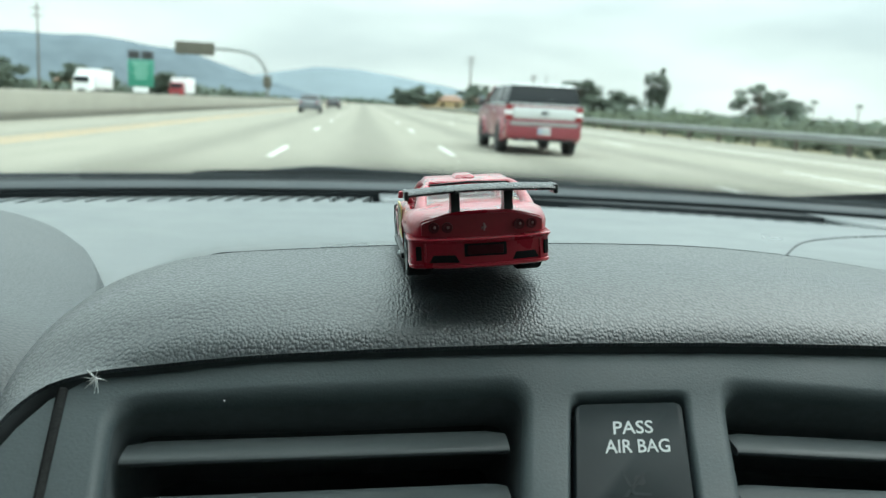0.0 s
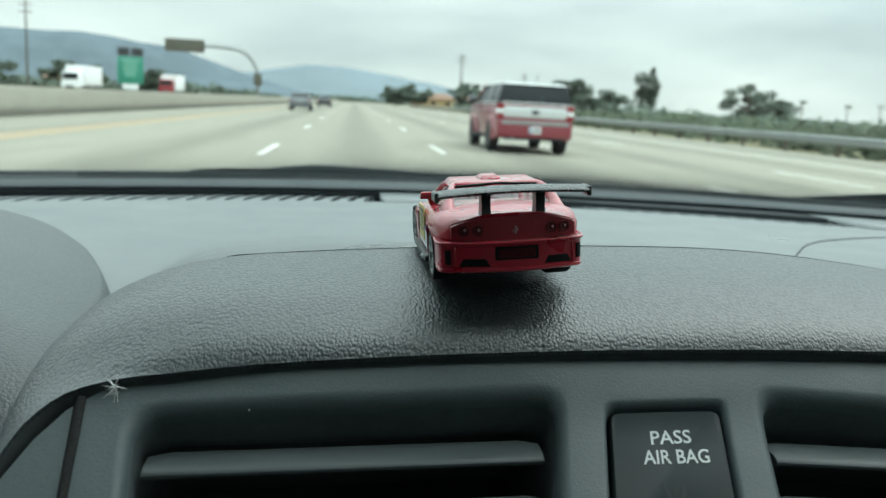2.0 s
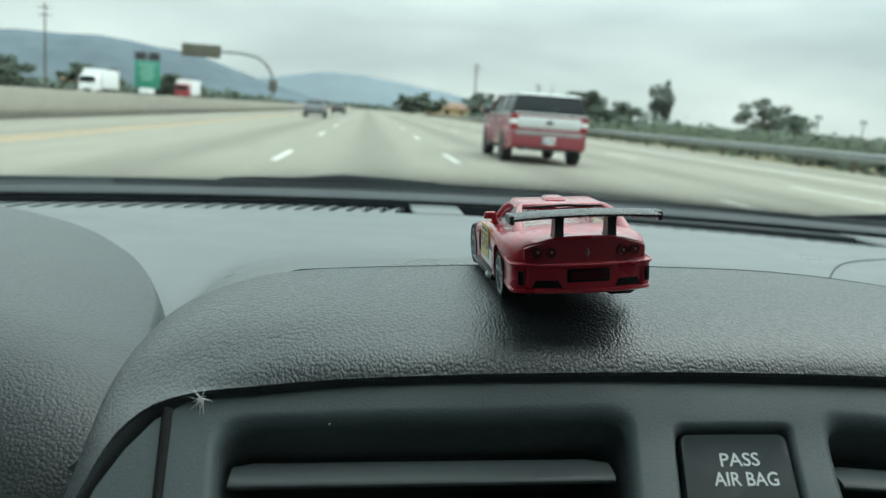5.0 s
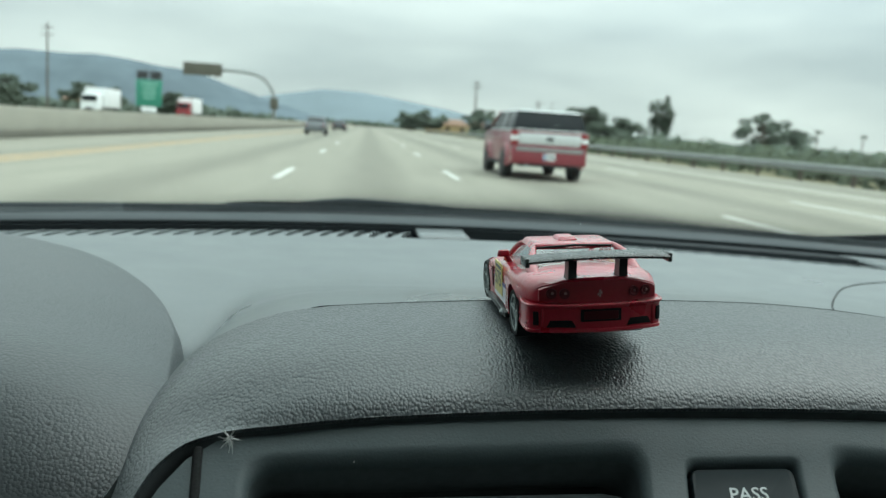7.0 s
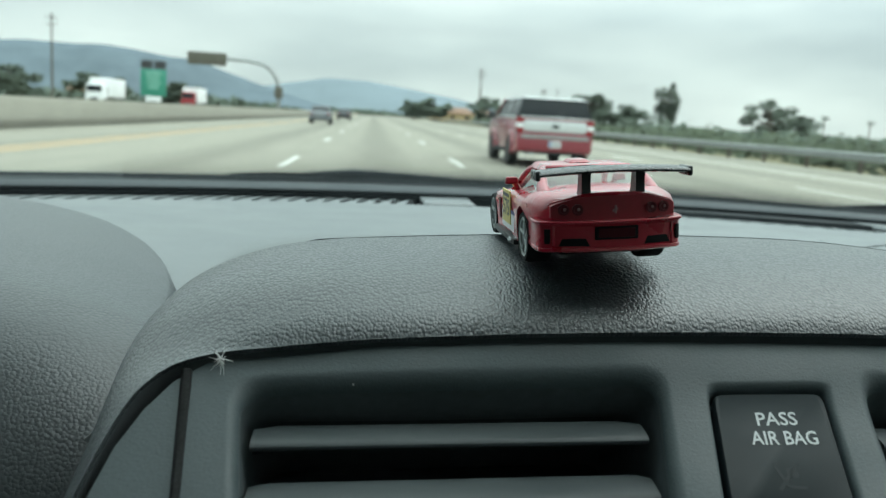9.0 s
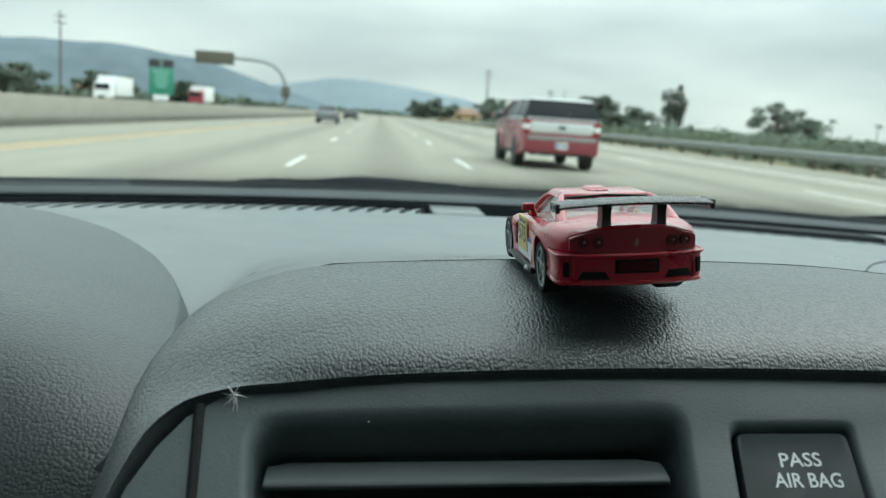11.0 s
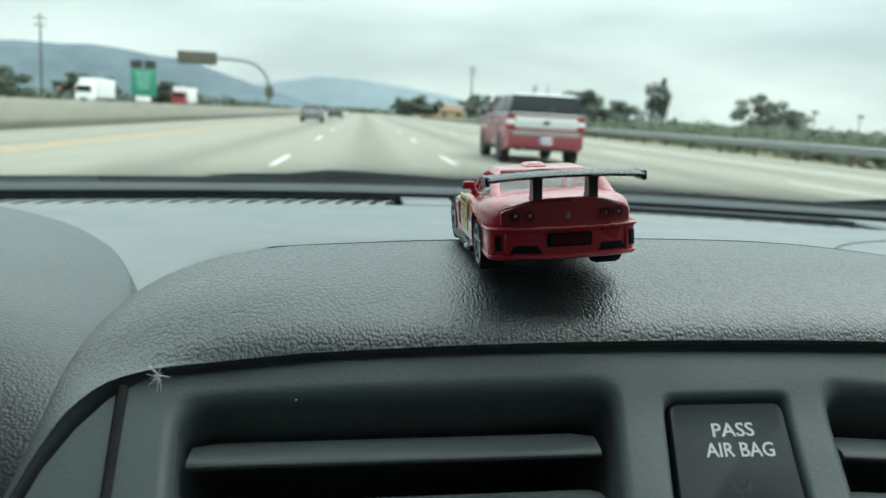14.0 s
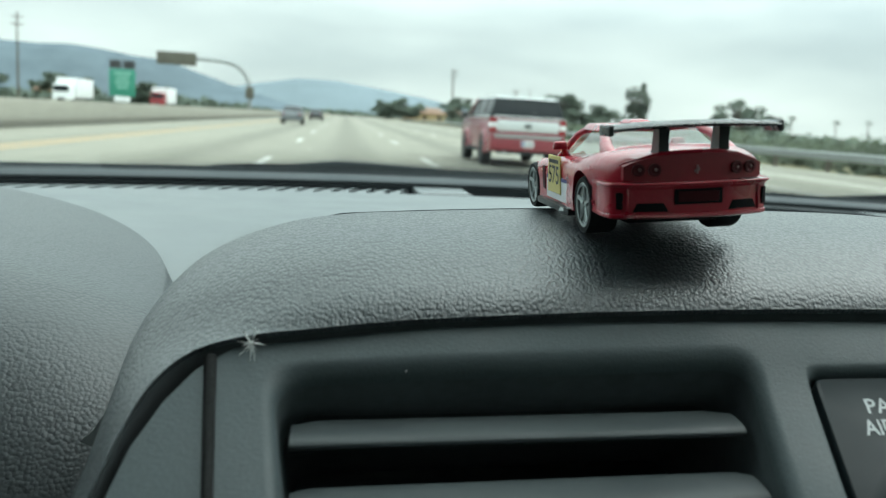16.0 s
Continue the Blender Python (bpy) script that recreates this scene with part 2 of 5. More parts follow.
M_STUCCO = material("ochre_stucco", (0.42, 0.31, 0.17), 0.9, vary=0.12, fine=1.0, coarse=0.2)
M_ROOF = material("brown_roof", (0.20, 0.12, 0.08), 0.9, vary=0.2, fine=2.0, coarse=0.3)
M_GREENSIGN = material("green_sign_face", (0.03, 0.22, 0.15), 0.5, vary=0.06, fine=3, coarse=0.6)
M_SIGNTEXT = material("faded_sign_print", (0.22, 0.44, 0.36), 0.5, vary=0.06, fine=3, coarse=0.6)
M_SIGN = material("sign_back_metal", (0.10, 0.095, 0.075), 0.7, vary=0.2, fine=3, coarse=0.6)
M_BLUETRUCK = material("blue_truck_paint", (0.06, 0.14, 0.28), 0.4, vary=0.08, fine=3, coarse=0.5)


def road_material():
    m = material("worn_concrete_road", (0.218, 0.209, 0.170), 0.88, spec=0.25, vary=0.14, fine=2.2, coarse=0.15, stretch=(1, 0.12, 1))
    n, l = m.node_tree.nodes, m.node_tree.links
    b = n["Principled BSDF"]
    src = b.inputs["Base Color"].links[0].from_socket
    tc = n.new("ShaderNodeTexCoord")
    sep = n.new("ShaderNodeSeparateXYZ")
    l.new(tc.outputs["Object"], sep.inputs[0])
    wob = n.new("ShaderNodeTexNoise")
    wob.inputs["Scale"].default_value = 0.05
    l.new(tc.outputs["Object"], wob.inputs["Vector"])
    # dark oil streak along each lane's middle, 3.7 m apart
    off = n.new("ShaderNodeMath")
    off.operation = "ADD"
    off.inputs[1].default_value = 1.7 + 37.0
    l.new(sep.outputs["X"], off.inputs[0])
    mod = n.new("ShaderNodeMath")
    mod.operation = "MODULO"
    mod.inputs[1].default_value = 3.7
    l.new(off.outputs[0], mod.inputs[0])
    dist = n.new("ShaderNodeMath")
    dist.operation = "SUBTRACT"
    dist.inputs[1].default_value = 1.85
    l.new(mod.outputs[0], dist.inputs[0])
    ab = n.new("ShaderNodeMath")
    ab.operation = "ABSOLUTE"
    l.new(dist.outputs[0], ab.inputs[0])
    rg = n.new("ShaderNodeMapRange")
    rg.interpolation_type = "SMOOTHSTEP"
    rg.inputs["From Min"].default_value, rg.inputs["From Max"].default_value = 0.1, 1.05
    rg.inputs["To Min"].default_value, rg.inputs["To Max"].default_value = 0.79, 1.03
    l.new(ab.outputs[0], rg.inputs["Value"])
    sc = n.new("ShaderNodeVectorMath")
    sc.operation = "SCALE"
    l.new(src, sc.inputs[0])
    l.new(rg.outputs["Result"], sc.inputs["Scale"])
    l.new(sc.outputs["Vector"], b.inputs["Base Color"])
    return m


M_ROAD = road_material()


# ---- mesh helpers ----
def part(name, bm, mat, parent=None, label="", angle=40, world_space=False):
    """Links a bmesh as one mesh object, under a thing or a part if one is given."""
    bmesh.ops.recalc_face_normals(bm, faces=bm.faces)
    me = bpy.data.meshes.new(name)
    bm.to_mesh(me)
    bm.free()
    me.materials.append(mat)
    me.polygons.foreach_set("use_smooth", [True] * len(me.polygons))
    me.set_sharp_from_angle(angle=radians(angle))
    ob = new(name, me)
    if parent is not None:
        ob.parent = parent
        if world_space:
            ob.matrix_parent_inverse = (base_of(parent)).inverted()
    return tagged(ob, label=label)


def base_of(ob):
    m = ob.matrix_basis.copy()
    while ob.parent is not None:
        m = ob.parent.matrix_basis @ ob.matrix_parent_inverse @ m if ob.matrix_parent_inverse != Matrix() else ob.parent.matrix_basis @ m
        ob = ob.parent
    return m


def empty(name, m, label, category, group="", kind=""):
    ob = new(name)
    ob.empty_display_size = 0.02
    ob.matrix_basis = m
    return tagged(ob, label, category, group, kind)


def solid(ob, thickness, offset=-1.0):
    s = ob.modifiers.new("thickness", "SOLIDIFY")
    s.thickness, s.offset = thickness, offset
    return ob


def grid(fn, us, vs):
    """A sheet of faces through fn(u, v)."""
    bm = bmesh.new()
    rows = [[bm.verts.new(fn(u, v)) for v in vs] for u in us]
    for a, b in zip(rows, rows[1:]):
        for i in range(len(vs) - 1):
            bm.faces.new((a[i], a[i + 1], b[i + 1], b[i]))
    return bm


def steps(a, b, n):
    return [a + (b - a) * i / n for i in range(n + 1)]


def loft(rings, close=True, caps=True, bm=None):
    """Skin over rings of equally many points."""
    bm = bm or bmesh.new()
    vs = [[bm.verts.new(p) for p in r] for r in rings]
    for a, b in zip(vs, vs[1:]):
        k = len(a)
        for i in range(k if close else k - 1):
            bm.faces.new((a[i], a[(i + 1) % k], b[(i + 1) % k], b[i]))
    if caps:
        bm.faces.new(vs[0])
        bm.faces.new(vs[-1])
    return bm


def box(sx, sy, sz, centre=(0, 0, 0), bevel=0.0, seg=2, taper=(1, 1), shear=0.0, bm=None):
    """A box with bevelled edges; taper narrows its top in x and y, shear moves its top along y."""
    b = bmesh.new()
    bmesh.ops.create_cube(b, size=1)
    for v in b.verts:
        top = v.co.z > 0
        v.co = Vector((v.co.x * sx * (taper[0] if top else 1), v.co.y * sy * (taper[1] if top else 1) + (shear if top else 0), v.co.z * sz))
    if bevel:
        bmesh.ops.bevel(b, geom=b.edges[:], offset=bevel, segments=seg, profile=0.6, affect="EDGES")
    bmesh.ops.translate(b, verts=b.verts, vec=centre)
    if bm is None:
        return b
    join(bm, b)
    return bm


def join(bm, other, m=None):
    me = bpy.data.meshes.new("joined")
    if m is not None:
        other.transform(m)
    other.to_mesh(me)
    other.free()
    bm.from_mesh(me)
    bpy.data.meshes.remove(me)
    return bm


def tube(points, radius, n=10, caps=True):
    """A round bar through points; radius a number or one for each point."""
    rings = []
    pts = [Vector(p) for p in points]
    for i, p in enumerate(pts):
        d = (pts[min(i + 1, len(pts) - 1)] - pts[max(i - 1, 0)]).normalized()
        a = d.orthogonal().normalized() if i == 0 else (a - d * a.dot(d)).normalized()
        b = d.cross(a)
        r = radius[i] if isinstance(radius, (list, tuple)) else radius
        rings.append([p + r * (math.cos(t) * a + math.sin(t) * b) for t in steps(0, 2 * math.pi, n)[:-1]])
    return loft(rings, caps=caps)


def lathe(profile, n=24, axis="x"):
    """Turns (along, radius) pairs round the x or z axis."""
    rings = []
    for h, r in profile:
        ring = []
        for t in steps(0, 2 * math.pi, n)[:-1]:
            c, s = r * math.cos(t), r * math.sin(t)
            ring.append((h, c, s) if axis == "x" else (c, s, h))
        rings.append(ring)
    return loft(rings)


def smooth(a, b, x):
    t = min(1.0, max(0.0, (x - a) / (b - a)))
    return t * t * (3 - 2 * t)


def lerp_curve(pts, x):
    """Piecewise linear value of a list of (x, value)."""
    if x <= pts[0][0]:
        return pts[0][1]
    for (x0, y0), (x1, y1) in zip(pts, pts[1:]):
        if x <= x1:
            return y0 + (y1 - y0) * (x - x0) / (x1 - x0)
    return pts[-1][1]
from mathutils.geometry import delaunay_2d_cdt
# ---- dashboard ----
CX = 0.08  # the middle of the car


def fold(x):
    return x if x <= CX else 2 * CX - x


def arch(x):
    return -0.23 * (x - CX) ** 2


def drop(x):
    """The back of the pad sinks towards the passenger's side."""
    return 0.012 * (1 - math.exp(-max(0.0, x - 0.06) ** 2 * 1.05 / 0.012))


def seam_y(x):
    return 0.062 - 0.5 * (x - CX) ** 2


def grille_y(x):
    return 0.452 - 0.72 * (x - 0.11) ** 2


def slot_y(x):
    return grille_y(x) - 0.016 - 0.016 * max(0.0, min(1.0, (x - 0.12) / 0.18))


dashboard = empty("dashboard", pose(CX, 0.2, 0.6), "dark grey grained plastic dashboard under the windshield", "dashboard")

# the edge of the soft pad over the middle vents: down the side, round the corner, along the top
LEFT_LIP = [(-0.1010, -0.0600, 0.9895), (-0.0985, -0.0450, 0.9985), (-0.0968, -0.0348, 1.0045), (-0.0955, -0.0261, 1.0088),
            (-0.0932, -0.0185, 1.0130), (-0.0888, -0.0130, 1.0162), (-0.0840, -0.0108, 1.0177)]
LEFT_BACK = [(-0.1088, -0.0450, 0.9760), (-0.1055, -0.0220, 0.9890), (-0.1042, -0.0030, 0.9985), (-0.1036, 0.0110, 1.0065), (-0.1028, 0.0215, 1.0125), (-0.0995, 0.0310, 1.0188),
             (-0.0940, 0.0385, 1.0238), (-0.0860, 0.0440, 1.0277), (-0.0770, 0.0480, 1.0305), (-0.0690, 0.0502, 1.0320)]
TOP_X = [-0.0780, -0.0700] + steps(-0.06, 0.22, 28)


def crown(x):
    """1 over the middle of the pad, 0 at its ends."""
    return smooth(-0.086, -0.045, fold(x))


def lip_at(x):
    return (x, -0.002 - 0.3 * (x - CX) ** 2, 1.0245 + arch(x) + 0.0011 * crown(x))


def back_at(x):
    return (x, seam_y(x), 1.0375 + arch(x) - drop(x))


def mirrored(pts):
    return [(2 * CX - x, y, z) for x, y, z in reversed(pts)]


LIP = LEFT_LIP + [lip_at(x) for x in TOP_X] + mirrored(LEFT_LIP)
BACK = LEFT_BACK + [back_at(x) for x in TOP_X[2:]] + [(x, y, z - drop(x)) for x, y, z in mirrored(LEFT_BACK)]


def densify(pts, n):
    """n + 1 points evenly along a smooth curve through pts."""
    v = [Vector(p) for p in pts]
    for _ in range(2):
        out = []
        for i in range(len(v) - 1):
            a, b = v[max(i - 1, 0)], v[i]
            c, d = v[i + 1], v[min(i + 2, len(v) - 1)]
            out += [b, (9 * (b + c) - a - d) / 16]
        v = out + [v[-1]]
    length = [0.0]
    for a, b in zip(v, v[1:]):
        length.append(length[-1] + (b - a).length)
    out, j = [], 0
    for s in steps(0, length[-1], n):
        while j < len(v) - 2 and length[j + 1] < s:
            j += 1
        k = (s - length[j]) / max(1e-9, length[j + 1] - length[j])
        out.append(v[j].lerp(v[j + 1], min(1.0, k)))
    return out


NPAD = 150
lip_line, back_line = densify(LIP, NPAD), densify(BACK, NPAD)


def pad_point(u, v):
    a, b = lip_line[u], back_line[u]
    if v < 0:  # the edge rolls under
        k = -v
        return (a.x, a.y + 0.0008 * math.sin(k * 1.5) + 0.006 * max(0, k - 1), a.z - 0.0017 * min(k, 1.4) ** 0.8)
    if v > 1:  # hidden skirt behind the pad
        return (b.x, b.y, b.z - 0.12 * (v - 1))
    w = 1 - (1 - v) ** 4.1
    return (a.x + (b.x - a.x) * w, a.y - 0.0012 * math.sin(math.pi * min(1, v * 6)) * (v < 1 / 6) + (b.y - a.y) * v, a.z + (b.z - a.z) * w)


pad = part("padded_hood", grid(pad_point, list(range(NPAD + 1)), [-0.5, -0.25, 0, 0.02, 0.045, 0.08, 0.12, 0.17, 0.23, 0.3, 0.38, 0.46, 0.55, 0.64, 0.73, 0.82, 0.91, 0.97, 1.0, 1.04, 1.5]),
           M_PAD, dashboard, "leather-grained soft dark grey pad", 60, True)
# black curtain below the lip, in place of the shade in the gap
part("gap_curtain", grid(lambda u, d: (lip_line[u].x, lip_line[u].y + 0.0006 + 0.05 * d, lip_line[u].z - 0.0009 - d), list(range(NPAD + 1)), [0.0, 0.002, 0.006, 0.012, 0.022]), M_BLACK, pad, "black curtain standing for the shade under the pad edge", 60, True)


BACK_Y = [(-0.20, 0.02), (-0.1145, 0.020), (-0.107, 0.025), (-0.1028, 0.0265), (-0.0995, 0.031), (-0.094, 0.0385), (-0.086, 0.044), (-0.077, 0.048), (-0.069, 0.0502)]
BACK_Z = [(-0.125, 0.980), (-0.1145, 0.988), (-0.107, 1.001), (-0.1028, 1.013), (-0.0995, 1.0188), (-0.094, 1.0238), (-0.086, 1.0277), (-0.077, 1.0305), (-0.069, 1.0320)]


def start_y(x):
    x = fold(x)
    return seam_y(x) if x > -0.066 else lerp_curve(BACK_Y, x)


def start_z(x):
    k = fold(x)
    return (1.0375 + arch(k) if k > -0.066 else lerp_curve(BACK_Z, k)) - drop(x)


def top_z(x, y):
    ys, zs = start_y(x), start_z(x) - 0.0010
    d = y - ys
    return 1.0045 + (zs - 1.0045) * (1 - smooth(-0.02, 0.22, d))


def top_point(u, v):
    x = CX + 0.68 * u
    y0 = start_y(x) + 0.0008
    y = y0 + (slot_y(x) - y0) * v
    return (x, y, top_z(x, y) - 0.004 * (v < 0.001))


part("upper_panel", grid(top_point, steps(-1, 1, 260), [0, 0.002] + steps(0.02, 1, 40)), M_TOP, dashboard, "smooth matt dark grey upper surface", 60, True)
part("pad_seam", tube([(x, start_y(x) + 0.0003, start_z(x) - 0.0001) for x in steps(-0.087, 0.138, 60)], [0.00010 + 0.00016 * min(1, i / 12, (60 - i) / 12) for i in range(61)], 6), M_BLACK, dashboard, "", 60, True)

# the hood over the instruments
HX, HY = -0.300, 0.030


def hood_point(a, r):
    c, s = math.cos(a), math.sin(a)
    n = 2.0 + (-0.2 if s > 0 else 0.2) * smooth(0.0, 0.6, abs(s))
    k = (abs(c) ** n + abs(s) ** n) ** (-1 / n)
    ry = 0.320 if s > 0 else 0.230
    w = min(r, 1.0)
    y = HY + ry * k * s * r
    # the flank leans against the soft pad
    x = HX + 0.190 * k * c * r + 0.0110 * w * w * max(0.0, c) * smooth(0.10, -0.01, y)
    z = 1.0035 + 0.021 * (1 - w ** 3.5) ** 0.9 - 0.45 * max(0.0, r - 1.0)
    # it falls away towards the driver
    return (x, y, z - 9.5 * max(0.0, 0.070 - y) ** 2)


hood_mesh = grid(hood_point, steps(0, 2 * math.pi, 120), steps(0, 0.8, 9) + [0.84, 0.88, 0.91, 0.94, 0.96, 0.975, 0.988, 0.996, 1.0, 1.006, 1.015, 1.03, 1.06, 1.1])
bmesh.ops.remove_doubles(hood_mesh, verts=hood_mesh.verts, dist=1e-6)
part("instrument_hood", hood_mesh, M_HOOD, dashboard, "rounded grained hood over the instruments", 60, True)

# the airbag cover line in the passenger side
cover = densify([(0.150, 0.150, 0), (0.158, 0.167, 0), (0.1835, 0.214, 0), (0.221, 0.274, 0), (0.257, 0.313, 0), (0.322, 0.342, 0), (0.400, 0.350, 0), (0.480, 0.335, 0)], 60)
part("airbag_cover_seam", tube([(v.x, v.y, top_z(v.x, v.y) + 0.0001) for v in cover], 0.0004, 6), M_JOINT, dashboard, "", 60, True)

# sloping middle panel with the vents: p across, q down the slope, n outwards
QD, QN = Vector((0, -0.887, -0.4613)), Vector((0, -0.4613, 0.887))


def on_panel(p, q, n=0.0):
    return Vector((p, -0.0125, 1.0147)) + QD * q + QN * n


def quad_outline(tl, tr, br, bl, radius, n=6):
    """A four-sided outline with rounded corners, in panel coordinates."""
    out = []
    c = [Vector(v) for v in (tl, tr, br, bl)]
    for i in range(4):
        a, b, d = c[i - 1], c[i], c[(i + 1) % 4]
        p0, p1 = b + (a - b).normalized() * radius, b + (d - b).normalized() * radius
        for t in steps(0, 1, n):
            out.append((1 - t) ** 2 * p0 + 2 * t * (1 - t) * b + t * t * p1)
    dense = []
    for a, b in zip(out, out[1:] + out[:1]):  # points along the long sides too
        dense += [a.lerp(b, t) for t in steps(0, 1, max(1, round((b - a).length / 0.004)))[:-1]]
    return dense


def inset(outline, d):
    mid = sum(outline, Vector((0, 0))) / len(outline)
    sx = max(abs(v.x - mid.x) for v in outline)
    sy = max(abs(v.y - mid.y) for v in outline)
    return [Vector((mid.x + (v.x - mid.x) * (1 - d / sx), mid.y + (v.y - mid.y) * (1 - d / sy))) for v in outline]


VENT_L = quad_outline((-0.0776, -0.0006), (0.0124, -0.0070), (0.0050, 0.0420), (-0.0720, 0.0420), 0.0075)
VENT_R = quad_outline((0.0524, -0.0074), (0.1416, -0.0006), (0.1360, 0.0420), (0.0431, 0.0420), 0.0055)
BUTTON = quad_outline((0.0200, 0.0002), (0.0440, -0.0010), (0.0372, 0.0345), (0.0135, 0.0355), 0.0024)
BUTTON_HOLE = inset(BUTTON, -0.0026)
RIM = [Vector((p, q)) for p, q in [(-0.1020, 0.058), (-0.0975, 0.041), (-0.0955, 0.0275), (-0.0940, 0.0180), (-0.0910, 0.0090), (-0.0872, 0.0018), (-0.0822, -0.0030)]]
RIM += [Vector((-0.074, -0.0165))] + [Vector((x, -0.0175)) for x in steps(-0.06, 2 * CX + 0.06, 14)]
RIM += [Vector((2 * CX - v.x, v.y)) for v in reversed(RIM[:8])]


def inside(p, loop):
    hit = False
    for a, b in zip(loop, loop[1:] + loop[:1]):
        if (a.y > p.y) != (b.y > p.y) and p.x < a.x + (b.x - a.x) * (p.y - a.y) / (b.y - a.y):
            hit = not hit
    return hit


def fill(outer, holes, point, within=()):
    """Triangles between an outline and its holes, with points within them."""
    verts, edges = [], []
    for loop in [outer] + holes:
        k = len(verts)
        verts += loop
        edges += [(k + i, k + (i + 1) % len(loop)) for i in range(len(loop))]
    verts += [v for v in within if inside(v, outer) and not any(inside(v, h) for h in holes)]
    vs, _, faces, *_ = delaunay_2d_cdt(verts, edges, [], 0, 1e-6)
    bm = bmesh.new()
    bv = [bm.verts.new(point(v)) for v in vs]
    for f in faces:
        c = sum((vs[i] for i in f), Vector((0, 0))) / len(f)
        if inside(c, outer) and not any(inside(c, h) for h in holes):
            bm.faces.new([bv[i] for i in f])
    return bm


def panel_rise(v):
    """The panel curls up to meet the pad's edge over the middle."""
    return 0.0021 * smooth(0.006, -0.0125, v.y) * crown(v.x)


bm = fill(RIM, [VENT_L, VENT_R, BUTTON_HOLE], lambda v: on_panel(v.x, v.y, panel_rise(v)),
          [Vector((p, q)) for p in steps(-0.07, 0.23, 40) for q in (-0.0150, -0.0125, -0.0100, -0.0075, -0.0050, -0.0025, 0.0, 0.0025, 0.005)])
for hole in (VENT_L, VENT_R):
    rings = []
    for k in steps(0, 1, 9):
        t = k * math.pi / 2
        rings.append([on_panel(v.x, v.y + 0.0008 * k, -0.0032 * (1 - math.cos(t)) + panel_rise(v)) for v in inset(hole, 0.0028 * math.sin(t))])
    loft(rings, True, False, bm)
rings = []
for k in steps(0, 1, 7):
    t = k * math.pi / 2
    rings.append([on_panel(v.x, v.y, -0.0022 * (1 - math.cos(t)) + panel_rise(v)) for v in inset(BUTTON_HOLE, 0.0018 * math.sin(t))])
rings.append([on_panel(v.x, v.y, -0.006) for v in inset(BUTTON_HOLE, 0.0018)])
loft(rings, True, False, bm)
bmesh.ops.remove_doubles(bm, verts=bm.verts, dist=1e-5)
part("vent_panel", bm, M_PANEL, dashboard, "matt dark grey panel round the vents", 25, True)

# black sheet added so that the gap between the pad and the panel stays dark
part("gap_backing", loft([[on_panel(v.x, v.y, -0.0030) for v in RIM], [on_panel(v.x, v.y, -0.0050) for v in inset(RIM, -0.0036)]], False, False), M_BLACK, dashboard, "", 50, True)

# the narrow joint on the driver's side of the panel
part("panel_joint", tube([on_panel(*pq, 0.0) for pq in [(-0.0852, -0.001), (-0.0836, 0.012), (-0.0817, 0.027), (-0.0795, 0.045), (-0.079, 0.056)]], [0.0011, 0.0010, 0.0009, 0.0009, 0.0009], 6), M_JOINT, dashboard, "", 60, True)


def vent(hole, sign, name="air_vent"):
    rim = inset(hole, 0.0028)
    bm = loft([[on_panel(v.x, v.y + 0.0008, -0.0030 + panel_rise(v)) for v in inset(rim, -0.0001)], [on_panel(v.x, v.y + 0.0008, -0.0070) for v in inset(rim, 0.0003)],
               [on_panel(v.x, v.y - 0.012, -0.040) for v in inset(rim, 0.002)]], True, False)
    bm.faces.new([bm.verts.new(on_panel(v.x, v.y - 0.012, -0.040)) for v in inset(rim, 0.002)])
    body = part(name, bm, M_VENT, dashboard, "black air vent with horizontal slats", 50, True)
    lo, hi = min(v.x for v in rim) + (0.0024 if sign > 0 else 0.0040), max(v.x for v in rim) - (0.0034 if sign > 0 else 0.0016)
    for k in range(3):
        q = 0.0128 + 0.0137 * k
        rings = []
        if sign < 0:  # the driver-side end follows the slanted frame
            lo = 0.0572 - 0.225 * (q + 0.0010)
        for p in steps(lo + (0.0006 * k if sign > 0 else 0), hi - 0.0011 * k, 40):
            s = (p - lo) / (hi - lo)
            qq = q + 0.0008 - 0.0042 * (s if sign > 0 else 1 - s)
            f = on_panel(p, qq, -0.0045)
            fw = Vector((0, 0.985, 0.13))
            up = Vector((0, -0.13, 0.985))
            d = 1.0 - 0.14 * (1 - smooth(0.0, 0.05, min(s, 1 - s)))  # rounded ends
            rings.append([f - up * 0.0009, f - fw * 0.0003 - up * 0.0006, f - fw * 0.0005 - up * 0.0002, f - fw * 0.0004 + up * 0.0002, f + up * 0.0005, f + fw * 0.0008 + up * 0.0007,
                          f + fw * 0.0028 + up * 0.0007, f + fw * 0.0055 * d + up * 0.0006, f + fw * 0.0075 * d + up * 0.0002, f + fw * 0.0090 * d - up * 0.0005, f + fw * 0.0100 * d - up * 0.0013, f + fw * 0.0095 * d - up * 0.0018, f + fw * 0.0040 - up * 0.0012])
        part("slat", loft(rings), M_SLAT, body, "", 35, True)
    return body


vent(VENT_L, 1)
vent(VENT_R, -1)

part("indicator_well", loft([[on_panel(v.x, v.y, -0.0059) for v in BUTTON_HOLE], [on_panel(v.x, v.y, -0.0070) for v in BUTTON_HOLE]]), M_BLACK, dashboard, "", 50, True)
top = inset(BUTTON, 0.0004)
bm = loft([[on_panel(v.x, v.y, -0.004) for v in BUTTON], [on_panel(v.x, v.y, -0.0008) for v in BUTTON], [on_panel(v.x, v.y, -0.0003) for v in top]])
indicator = part("airbag_indicator", bm, M_BUTTON, dashboard, "dark indicator tile with pale lettering and an unlit symbol", 50, True)


